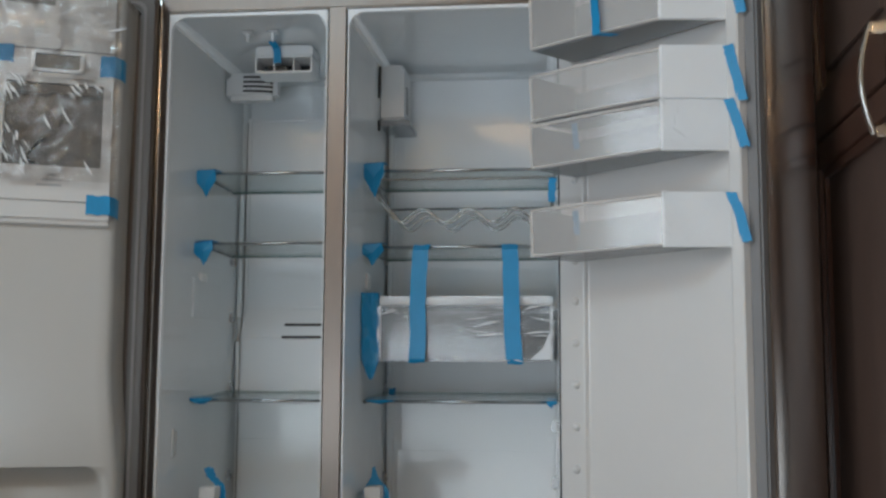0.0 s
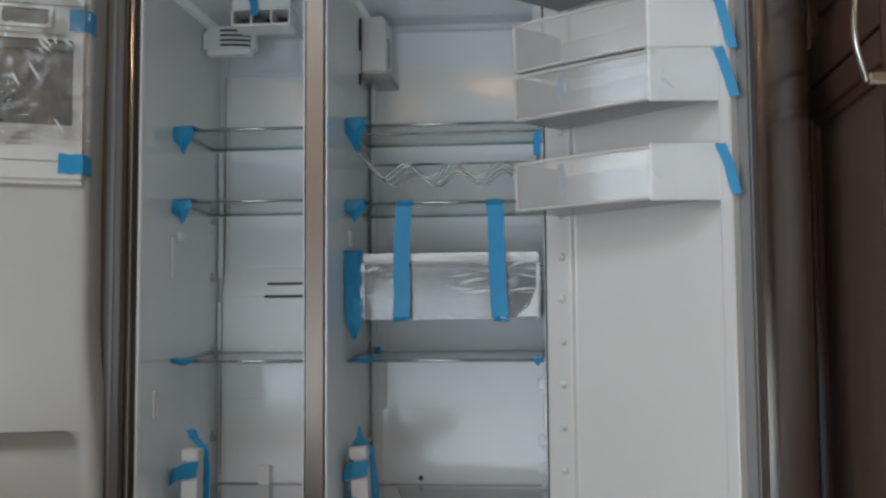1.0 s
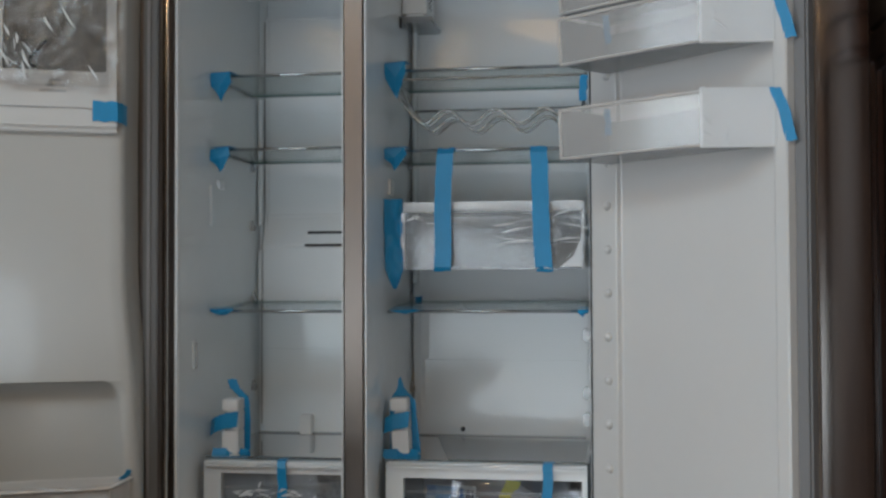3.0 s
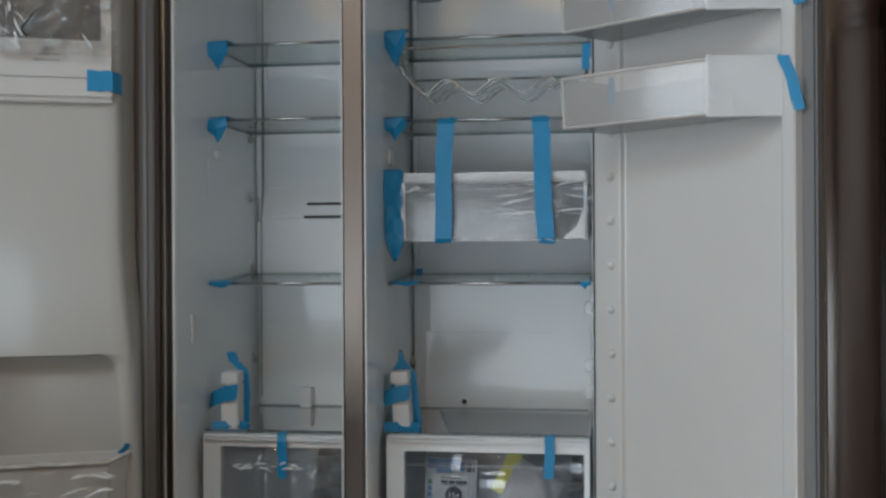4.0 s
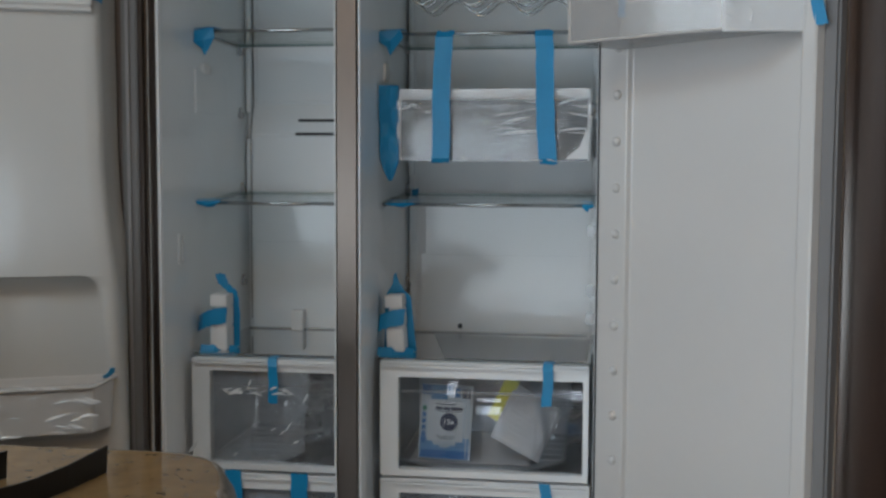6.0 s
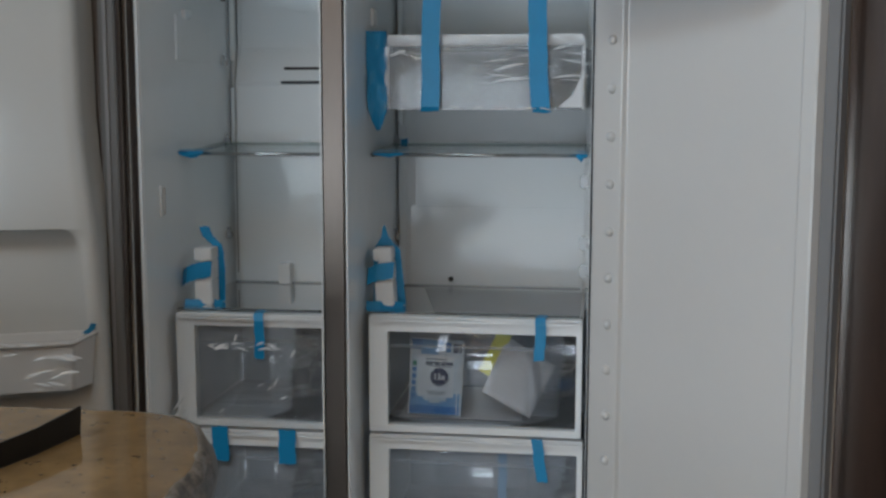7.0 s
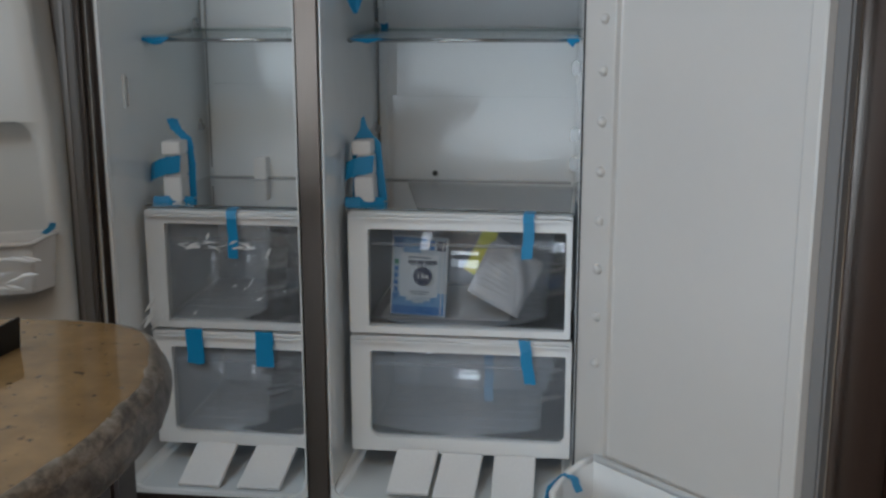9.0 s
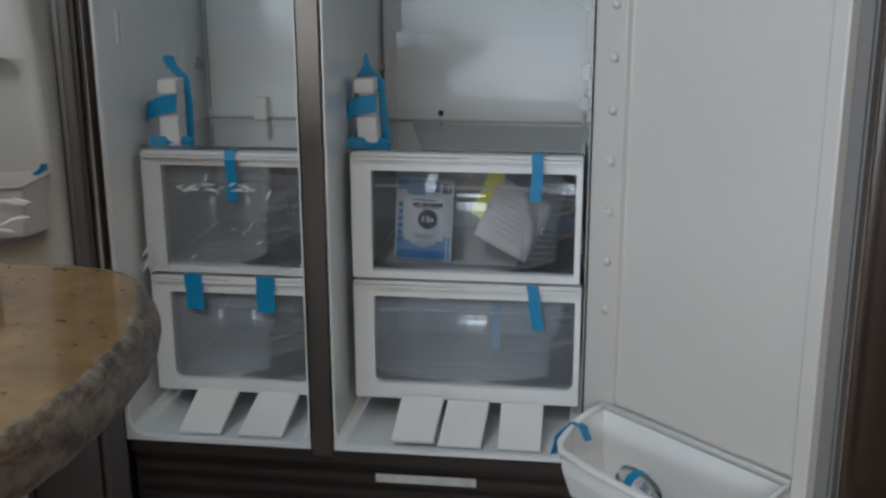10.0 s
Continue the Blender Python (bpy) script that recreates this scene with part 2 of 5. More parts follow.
def thing(name, label, category, group="", m=None, kind=""):
    e = tagged(new(name), label, category, group, kind)
    e.empty_display_size = 0.05
    if m is not None:
        e.matrix_world = m
    return e


def solid(bm, faces, thick):
    """Give faces of an open sheet a thickness."""
    bmesh.ops.recalc_face_normals(bm, faces=faces)
    bm.normal_update()
    bmesh.ops.solidify(bm, geom=faces, thickness=thick)


def add_box(bm, lo, hi, bevel=0.0, seg=2):
    v = bmesh.ops.create_cube(bm, size=1)["verts"]
    for q in v:
        q.co = Vector([lo[i] + (q.co[i] + 0.5) * (hi[i] - lo[i]) for i in range(3)])
    if bevel:
        edges = list({e for q in v for e in q.link_edges})
        bmesh.ops.bevel(bm, geom=edges, offset=bevel, segments=seg, affect="EDGES", clamp_overlap=True)


def box(name, lo, hi, mat, parent=None, bevel=0.002, label="", seg=2):
    bm = bmesh.new()
    add_box(bm, lo, hi, bevel, seg)
    return part(name, bm, mat, parent, label)


def add_prism(bm, outline, axis, a, b):
    """A closed outline of (u, v) points, drawn out along an axis from a to b."""
    def at(u, v, w):
        return {"x": (w, u, v), "y": (u, w, v), "z": (u, v, w)}[axis]
    one = [bm.verts.new(at(u, v, a)) for u, v in outline]
    two = [bm.verts.new(at(u, v, b)) for u, v in outline]
    bm.faces.new(one)
    bm.faces.new(two[::-1])
    k = len(outline)
    for i in range(k):
        bm.faces.new((one[i], one[(i + 1) % k], two[(i + 1) % k], two[i]))


def round_rect(x0, x1, z0, z1, radii, steps=6):
    """Corner order: lower left, lower right, upper right, upper left."""
    pts = []
    for (cx, cz, a0), r in zip(((x0, z0, 180), (x1, z0, 270), (x1, z1, 0), (x0, z1, 90)), radii):
        sx, sz = (1 if cx == x0 else -1), (1 if cz == z0 else -1)
        ox, oz = cx + sx * r, cz + sz * r
        for i in range(steps + 1):
            a = radians(a0 + 90 * i / steps)
            pts.append((ox + r * math.cos(a), oz + r * math.sin(a)))
    return pts


def add_ring(bm, outer, inner, axis, a, b):
    """A frame between two outlines with as many points each."""
    def at(u, v, w):
        return {"x": (w, u, v), "y": (u, w, v), "z": (u, v, w)}[axis]
    k = len(outer)
    rows = [[bm.verts.new(at(u, v, w)) for u, v in line] for line, w in ((outer, a), (inner, a), (inner, b), (outer, b))]
    for j in range(4):
        for i in range(k):
            bm.faces.new((rows[j][i], rows[j][(i + 1) % k], rows[(j + 1) % 4][(i + 1) % k], rows[(j + 1) % 4][i]))


def add_tube(bm, path, r, sides=8):
    path = [Vector(p) for p in path]
    rings = []
    for i, p in enumerate(path):
        way = (path[min(i + 1, len(path) - 1)] - path[max(i - 1, 0)]).normalized()
        side = way.cross(Vector((0, 0, 1)))
        side = side.normalized() if side.length > 0.05 else way.cross(Vector((1, 0, 0))).normalized()
        up = side.cross(way)
        rings.append([bm.verts.new(p + r * (math.cos(a) * side + math.sin(a) * up)) for a in [2 * math.pi * k / sides for k in range(sides)]])
    for one, two in zip(rings, rings[1:]):
        for k in range(sides):
            bm.faces.new((one[k], one[(k + 1) % sides], two[(k + 1) % sides], two[k]))
    bm.faces.new(rings[0][::-1])
    bm.faces.new(rings[-1])


def add_sheet(bm, at, nu, nv, thick=0.0):
    """A sheet of nu by nv cells; at(u, v) gives a place for u, v in 0..1."""
    g = [[bm.verts.new(at(i / nu, j / nv)) for j in range(nv + 1)] for i in range(nu + 1)]
    faces = [bm.faces.new((g[i][j], g[i + 1][j], g[i + 1][j + 1], g[i][j + 1])) for i in range(nu) for j in range(nv)]
    if thick:
        solid(bm, faces, thick)


def tape(label, path, width, across, group="blue masking tape strips", ragged=0.0015, parent=None, seed=1, name="tape_strip"):
    """A strip of tape along a path of places; across is the direction of its width."""
    rng = random.Random(seed)
    path, across = [Vector(p) for p in path], Vector(across).normalized()
    dense = []
    for a, b in zip(path, path[1:]):
        dense += [a.lerp(b, k / 4) for k in range(4)]
    dense.append(path[-1])
    bm = bmesh.new()
    rows = []
    for i, p in enumerate(dense):
        j = rng.uniform(-ragged, ragged)
        rows.append([bm.verts.new(p + across * (width * (k / 4 - 0.5) + j) + Vector((0, 0, rng.uniform(-ragged, ragged) if i in (0, len(dense) - 1) else 0))) for k in range(5)])
    faces = [bm.faces.new((a[k], a[k + 1], b[k + 1], b[k])) for a, b in zip(rows, rows[1:]) for k in range(4)]
    solid(bm, faces, 0.0006)
    ob = part(name, bm, TAPE, parent)
    return tagged(ob, label, "tape", group)


def film(name, at, nu, nv, label, category="film", amp=0.004, seed=3, parent=None):
    """A wrinkled sheet of clear wrap; at(u, v) gives place and the outward direction."""
    bm = bmesh.new()

    def place(u, v):
        p, out = at(u, v)
        q = Vector(p) * 16 + Vector((seed * 7.1, 0, 0))
        ridge = abs(noise.noise(q)) + 0.5 * abs(noise.noise(q * 2.3))
        return Vector(p) + Vector(out) * amp * (0.8 - ridge * 1.6)
    add_sheet(bm, place, nu, nv)
    return tagged(part(name, bm, FILM, parent, smooth=True), label, category)


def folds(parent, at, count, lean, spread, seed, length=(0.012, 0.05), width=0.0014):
    """Creases of a clear wrap: narrow curved white slivers painted in for its glints. lean: degrees from the
    horizontal.
    """
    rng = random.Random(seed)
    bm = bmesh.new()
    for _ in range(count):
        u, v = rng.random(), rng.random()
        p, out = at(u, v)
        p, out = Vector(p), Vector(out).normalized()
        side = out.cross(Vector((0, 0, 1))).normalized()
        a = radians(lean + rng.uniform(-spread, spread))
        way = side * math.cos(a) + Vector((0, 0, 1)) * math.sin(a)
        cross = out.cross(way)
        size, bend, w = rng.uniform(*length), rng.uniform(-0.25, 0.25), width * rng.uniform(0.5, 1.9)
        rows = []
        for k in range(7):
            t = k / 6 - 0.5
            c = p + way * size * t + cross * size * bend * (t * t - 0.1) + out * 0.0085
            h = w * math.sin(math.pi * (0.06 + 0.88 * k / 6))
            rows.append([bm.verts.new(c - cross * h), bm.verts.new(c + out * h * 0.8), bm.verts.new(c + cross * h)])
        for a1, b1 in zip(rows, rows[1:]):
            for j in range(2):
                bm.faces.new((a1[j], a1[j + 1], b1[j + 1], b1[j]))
    return tagged(part("crease", bm, FOLD_GLINT, parent, "white crease lines painted as glints of the film", smooth=True), kind="stuff")


# ---- the room ----
FLOOR_Z, CEIL_Z = -0.05, 2.55
X0, X1, Y0, Y1 = -3.2, 3.3, -4.6, 0.62


def structure(ob, label, category):
    return tagged(ob, label, category, kind="structure")


structure(box("floor", (X0, Y0, FLOOR_Z - 0.1), (X1, Y1, FLOOR_Z), FLOORING, bevel=0), "unseen kitchen floor, made pale to bounce light upwards", "floor")
structure(box("wall_north", (X0, Y1, FLOOR_Z), (X1, Y1 + 0.12, CEIL_Z), WALL, bevel=0), "plain tan painted wall behind the refrigerator", "wall")
structure(box("wall_east", (X1, Y0, FLOOR_Z), (X1 + 0.12, Y1, CEIL_Z), WALL_DARK, bevel=0), "unseen dark brown side wall added to darken the steel's reflection", "wall")


# unseen wall stub, added to block side window light from the freezer door
structure(box("light_block_wall", (-1.20, -0.85, FLOOR_Z), (-1.06, Y1, CEIL_Z), WALL, bevel=0), "unseen wall end added to keep side light off the freezer door", "wall")


def wall_with_opening(name, axis, c0, c1, a0, a1, o0, o1, oz0, oz1, label):
    bm = bmesh.new()
    outer = round_rect(a0, a1, FLOOR_Z, CEIL_Z, (0, 0, 0, 0), 1)
    inner = round_rect(o0, o1, oz0, oz1, (0, 0, 0, 0), 1)
    outer, inner = outer[::2], inner[::2]
    add_ring(bm, outer, inner, axis, c0, c1)
    return structure(part(name, bm, WALL), label, "wall")


wall_with_opening("wall_south", "y", Y0 - 0.12, Y0, X0, X1, WX0, WX1, WZ0, WZ1, "tan painted wall with an added low opening for fill light")
wall_with_opening("wall_west", "x", X0 - 0.12, X0, Y0, Y1, -3.35, -1.85, 0.90, 2.30, "tan painted side wall with a window opening")


def window(name, m, w, h):
    win = thing(name, "unseen white framed kitchen window with clear panes", "window", m=m, kind="structure")
    bm = bmesh.new()
    add_ring(bm, round_rect(0, w, 0, h, (0, 0, 0, 0), 1)[::2], round_rect(0.05, w - 0.05, 0.05, h - 0.05, (0, 0, 0, 0), 1)[::2], "y", -0.04, 0.03)
    part("window_frame", bm, CAP_WHITE, win)
    box("mullion", (w / 2 - 0.02, -0.03, 0.05), (w / 2 + 0.02, 0.02, h - 0.05), CAP_WHITE, win)
    for a, b in ((0.05, w / 2 - 0.02), (w / 2 + 0.02, w - 0.05)):
        pane = box("pane", (a, -0.006, 0.05), (b, 0.0, h - 0.05), GLASS, win, bevel=0)
        pane.visible_shadow = False
    box("window_sill", (-0.05, -0.09, -0.03), (w + 0.05, 0.05, 0.0), CAP_WHITE, win)


bm = bmesh.new()
add_ring(bm, [(X0, Y0), (X1, Y0), (X1, Y1), (X0, Y1)], [(SKY_X0, SKY_Y0), (SKY_X1, SKY_Y0), (SKY_X1, SKY_Y1), (SKY_X0, SKY_Y1)], "z", CEIL_Z, CEIL_Z + 0.1)
structure(part("ceiling", bm, CEIL), "off-white painted kitchen ceiling with a skylight opening", "ceiling")
skylight = thing("skylight", "flat clear skylight set in the kitchen ceiling", "skylight", kind="structure")
bm = bmesh.new()
add_ring(bm, round_rect(SKY_X0, SKY_X1, SKY_Y0, SKY_Y1, (0.001,) * 4, 1), round_rect(SKY_X0 + 0.04, SKY_X1 - 0.04, SKY_Y0 + 0.04, SKY_Y1 - 0.04, (0.001,) * 4, 1), "z", CEIL_Z + 0.102, CEIL_Z + 0.15)
part("frame", bm, CAP_WHITE, skylight)
box("pane", (SKY_X0 + 0.041, SKY_Y0 + 0.041, CEIL_Z + 0.12), (SKY_X1 - 0.041, SKY_Y1 - 0.041, CEIL_Z + 0.126), GLASS, skylight, 0).visible_shadow = False
# the first, low and wide, is added to brighten the lower interior
window("low_fill_window", pose(WX1, Y0 - 0.06, WZ0, 0, 0, 180), WX1 - WX0, WZ1 - WZ0)
window("window_2", pose(X0 - 0.06, -3.35, 0.90, 0, 0, 90), 1.5, 1.4)
for lx, ly in LAMPS:
    can = thing("ceiling_light", "long warm ceiling light with white trim", "lamp", "warm ceiling lights", m=pose(lx, ly, CEIL_Z))
    bm = bmesh.new()
    add_ring(bm, round_rect(-0.28, 0.28, -0.055, 0.055, (0.02,) * 4, 4), round_rect(-0.26, 0.26, -0.036, 0.036, (0.012,) * 4, 4), "z", -0.006, -0.0005)
    part("trim_ring", bm, CAP_WHITE, can)
    bm = bmesh.new()
    add_prism(bm, round_rect(-0.2595, 0.2595, -0.0355, 0.0355, (0.012,) * 4, 4), "z", -0.003, -0.0008)
    part("diffuser", bm, GLOW, can)

# ---- refrigerator cabinet ----
BASE_Z, TOP_Z = 0.13, 1.754
FZ0, FZ1, FF0, FF1 = -0.36, -0.022, 0.022, 0.455
BACK_Y = 0.48
fridge = thing("refrigerator", "open stainless steel side-by-side refrigerator with white interior", "refrigerator")


def liner(name, x0, x1, back, label):
    bm = bmesh.new()
    v = bmesh.ops.create_cube(bm, size=1)["verts"]
    lo, hi = (x0, 0.0, BASE_Z), (x1, back, TOP_Z)
    for q in v:
        q.co = Vector([lo[i] + (q.co[i] + 0.5) * (hi[i] - lo[i]) for i in range(3)])
    front = [f for f in bm.faces if f.calc_center_median().y < 0.001]
    bmesh.ops.delete(bm, geom=front, context="FACES_ONLY")
    # draw the walls slightly inwards towards the back
    for q in bm.verts:
        if q.co.y > 0.1:
            q.co.x += 0.012 if q.co.x < (x0 + x1) / 2 else -0.012
    edges = [e for e in bm.edges if not e.is_boundary]
    bmesh.ops.bevel(bm, geom=edges, offset=0.016, segments=5, affect="EDGES")
    solid(bm, bm.faces[:], -0.006)
    ob = part(name, bm, LINER, fridge, label, smooth=True)
    return ob


liner("freezer_liner", FZ0, FZ1, 0.505, "glossy white freezer compartment lining")
liner("fresh_food_liner", FF0, FF1, BACK_Y + 0.012, "glossy white fresh food compartment lining")


def lip(x0, x1):
    bm = bmesh.new()
    add_ring(bm, round_rect(x0 - 0.004, x1 + 0.004, BASE_Z - 0.006, TOP_Z + 0.005, (0.0005,) * 4), round_rect(x0 + 0.002, x1 - 0.002, BASE_Z + 0.002, TOP_Z - 0.002, (0.032,) * 4), "y", -0.006, 0.004)
    part("liner_lip", bm, CAP_WHITE, fridge, smooth=False)


lip(FZ0, FZ1)
lip(FF0, FF1)
box("mullion", (FZ1 + 0.0005, -0.010, BASE_Z - 0.02), (FF0 - 0.0005, 0.30, TOP_Z + 0.01), BROWN_STEEL, fridge, 0.004, "brown-grey brushed steel centre post", seg=3)
box("side_frame", (-0.420, -0.008, -0.02), (FZ0 - 0.005, 0.60, 1.80), SHADED_STEEL, fridge, 0.003)
bm = bmesh.new()
add_prism(bm, [(-0.3815 + 0.0065 * math.cos(math.pi * k / 8), -0.0082 - 0.008 * math.sin(math.pi * k / 8)) for k in range(9)], "z", 0.0, 1.79)
part("frame_bead", bm, STEEL, fridge, "rounded bright steel edge bead", smooth=False)
box("side_frame", (FF1 + 0.005, -0.008, -0.02), (0.50, 0.60, 1.80), SHADED_STEEL, fridge, 0.003)
box("hinge_gap_seal", (FF1 - 0.001, -0.022, BASE_Z), (FF1 + 0.005, -0.006, TOP_Z), DARK, fridge, 0.001)
box("top_frame", (-0.4185, -0.0075, TOP_Z + 0.008), (0.4985, 0.60, 1.798), BROWN_STEEL, fridge, 0.003)
box("grille_backing", (-0.42, 0.03, 1.80), (0.50, 0.60, 2.10), TOE, fridge, 0)
for k in range(9):
    box("grille_slat", (-0.415, -0.004, 1.808 + k * 0.032), (0.495, 0.028, 1.832 + k * 0.032), TOE, fridge, 0.004)
box("bottom_rail", (-0.3595, -0.0065, 0.098), (0.4595, 0.04, BASE_Z - 0.007), TOE, fridge, 0.003)
box("toe_grille", (-0.3595, 0.012, FLOOR_Z), (0.4595, 0.06, 0.096), TOE, fridge, 0.002, "dark brown toe grille")
for k in range(3):
    box("toe_slat", (-0.35, 0.002, 0.0 + k * 0.03), (0.45, 0.0118, 0.018 + k * 0.03), TOE, fridge, 0.003)
box("rating_label", (0.094, -0.0005, 0.064), (0.274, 0.0015, 0.080), LABEL, fridge, 0.0004, "worn white paper strip on the toe grille")

# freezer back panel: upper flat part, slanting shoulder, lower part nearer the door
bm = bmesh.new()
profile = [(0.500, 1.650), (0.492, 1.656), (0.492, 1.165), (0.466, 1.09), (0.466, 0.600), (0.500, 0.600)]
add_prism(bm, profile, "x", -0.333, -0.036)
bmesh.ops.bevel(bm, geom=bm.edges[:], offset=0.005, segments=2, affect="EDGES")
part("freezer_back_panel", bm, PANEL_WHITE, fridge, "white plastic freezer back panel")
bm = bmesh.new()
add_box(bm, (-0.3335, 0.486, 1.172), (-0.324, 0.4918, 1.652), 0.002)
part("panel_rib", bm, PANEL_WHITE, fridge)
box("panel_rib", (-0.3235, 0.486, 1.642), (-0.040, 0.4918, 1.652), PANEL_WHITE, fridge, 0.002)
bm = bmesh.new()
add_tube(bm, [(-0.3345, 0.4865, 1.640), (-0.3345, 0.4865, 1.168), (-0.3345, 0.4635, 1.090), (-0.3345, 0.4635, 0.665)], 0.0013, 6)
part("panel_seam", bm, GREY_LIP, fridge, "thin dark seam along the back panel")
for x, y, spans in ((FZ0 + 0.021, 0.468, ((1.30, 1.445), (1.14, 1.285), (0.96, 1.08))), (FF0 + 0.022, 0.446, ((1.47, 1.60), (1.295, 1.44), (1.00, 1.27)))):
    for z0, z1 in spans:
        bm = bmesh.new()
        add_tube(bm, [(x, y, z0), (x, y, z0 + 0.006), (x, y, z1 - 0.006), (x, y, z1)], 0.0065, 10)
        part("ladder_rail", bm, LINER, fridge, smooth=True)
for z in (1.123, 1.092):
    box("panel_slot", (-0.228 if z < 1.1 else -0.224, 0.462 if z < 1.1 else 0.474, z - 0.003), (-0.04, 0.50, z + 0.003), DARK, fridge, 0.0005)
box("lower_panel_step", (-0.325, 0.4615, 0.602), (-0.045, 0.4662, 0.846), PANEL_WHITE, fridge, 0.002)
# fresh food back: duct panel and lower step
bm = bmesh.new()
add_prism(bm, [(0.034, BACK_Y + 0.008), (0.040, BACK_Y - 0.028), (0.052, BACK_Y - 0.010), (0.072, BACK_Y - 0.004), (0.444, BACK_Y - 0.004), (0.446, BACK_Y + 0.008)], "z", 0.600, 1.735)
part("fresh_back_panel", bm, PANEL_WHITE, fridge, "white plastic back wall panel")
box("lower_back_step", (0.060, BACK_Y - 0.0085, 0.602), (0.440, BACK_Y - 0.0045, 0.822), PANEL_WHITE, fridge, 0.002)
bm = bmesh.new()
bmesh.ops.create_uvsphere(bm, u_segments=10, v_segments=6, radius=0.006, matrix=Matrix.Translation((0.152, BACK_Y - 0.010, 0.658)))
part("panel_screw", bm, DARK_TRIM, fridge, smooth=True)

# ice maker housing below the freezer ceiling, with three dark chutes
ice = box("ice_maker", (-0.234, 0.195, 1.7225), (-0.101, 0.28, 1.750), CAP_WHITE, fridge, 0.004, "white ice maker with three dark chutes")
bm = bmesh.new()
outer = round_rect(-0.234, -0.101, 1.684, 1.722, (0.006, 0.006, 0.001, 0.001), 3)
add_ring(bm, outer, round_rect(-0.2305, -0.1045, 1.6885, 1.7195, (0.004, 0.004, 0.001, 0.001), 3), "y", 0.193, 0.27)
part("chute_frame", bm, CAP_WHITE, ice)
for a in (-0.190, -0.145):
    box("chute_divider", (a - 0.0015, 0.196, 1.689), (a + 0.0015, 0.26, 1.7195), CAP_WHITE, ice, 0)
box("chute_back", (-0.230, 0.262, 1.689), (-0.105, 0.266, 1.7195), DARK, ice, 0)
box("ice_maker_bail", (-0.206, 0.20, 1.688), (-0.16, 0.255, 1.704), DARK_TRIM, ice, 0.004)
for x in (-0.224, -0.168):
    clip = box("ceiling_clip", (x - 0.012, 0.09, 1.7475), (x + 0.012, 0.115, 1.7505), CAP_WHITE, fridge, 0.001)
    box("clip_stem", (x - 0.003, 0.095, 1.728), (x + 0.003, 0.103, 1.7472), CAP_WHITE, clip, 0.001)
vent = box("air_vent", (-0.350, 0.335, 1.662), (-0.222, 0.385, 1.730), CAP_WHITE, fridge, 0.012, "white slotted air outlet", seg=4)
for k in range(4):
    bm = bmesh.new()
    z = 1.682 + k * 0.0115
    add_sheet(bm, lambda u, v: (-0.303 + 0.072 * u, 0.3335 + (0.006 * (u - 0.8) if u > 0.8 else 0), z - 0.0025 + 0.005 * v - 0.004 * u * u), 8, 1, 0.001)
    part("vent_slot", bm, DARK, vent)

# light and fan cover high on the fresh food side wall
cover = box("fan_cover", (0.032, 0.345, 1.606), (0.088, 0.470, 1.742), CAP_WHITE, fridge, 0.006, "white light and fan cover with slots")
box("cover_foot", (0.030, 0.337, 1.590), (0.104, 0.470, 1.604), MILKY, cover, 0.003)
for k in range(7):
    for j in range(2):
        y = 0.385 + j * 0.022
        bm = bmesh.new()
        z = 1.630 + k * 0.010
        add_prism(bm, [(y, z), (y + 0.014, z + 0.006), (y + 0.014, z + 0.010), (y, z + 0.004)], "x", 0.0875, 0.0888)
        part("cover_slot", bm, DARK, cover)
for z0, z1 in ((1.655, 1.735), (1.575, 1.60)):
    bm = bmesh.new()
    add_prism(bm, [(0.325, z0), (0.337, (z0 + z1) / 2 - 0.01), (0.335, z1), (0.322, (z0 + z1) / 2 + 0.012)], "x", 0.026, 0.0345)
    part("cover_cable_slot", bm, DARK, cover)

# shelf ladder studs and small fittings on the left walls of both compartments
for x in (FZ0 + 0.008, FF0 + 0.008):
    for z, y in ((1.275, 0.43), (0.965, 0.44), (0.755, 0.44), (1.135, 0.43)):
        bm = bmesh.new()
        add_box(bm, (x - 0.006, y - 0.010, z - 0.009), (x + 0.012, y + 0.008, z + 0.007), 0.003)
        add_box(bm, (x - 0.006, y - 0.005, z + 0.0075), (x + 0.008, y + 0.006, z + 0.016), 0.002)
        part("shelf_stud", bm, MILKY, fridge)
box("wall_switch", (FZ0 + 0.002, 0.205, 1.209), (FZ0 + 0.012, 0.245, 1.228), CAP_WHITE, fridge, 0.002)
box("wall_switch", (FF0 + 0.002, 0.205, 1.190), (FF0 + 0.010, 0.245, 1.225), CAP_WHITE, fridge, 0.002)
bm = bmesh.new()
add_ring(bm, round_rect(0.075, 0.097, 0.825, 0.885, (0.005,) * 4, 3), round_rect(0.079, 0.093, 0.829, 0.881, (0.004,) * 4, 3), "x", FZ0 + 0.001, FZ0 + 0.006)
part("wall_pocket", bm, LINER, fridge)
box("wall_plate", (FZ0 + 0.0035, 0.165, 1.125), (FZ0 + 0.0085, 0.36, 1.215), LINER, fridge, 0.002)
box("rear_block", (-0.232, 0.430, 0.6445), (-0.205, 0.464, 0.690), FOAM, fridge, 0.002)

for z in (1.135, 0.895, 0.775, 0.72):
    box("shelf_stud", (0.436, 0.20, z - 0.016), (0.4505, 0.216, z + 0.012), MILKY, fridge, 0.004)

# ---- glass shelves ----


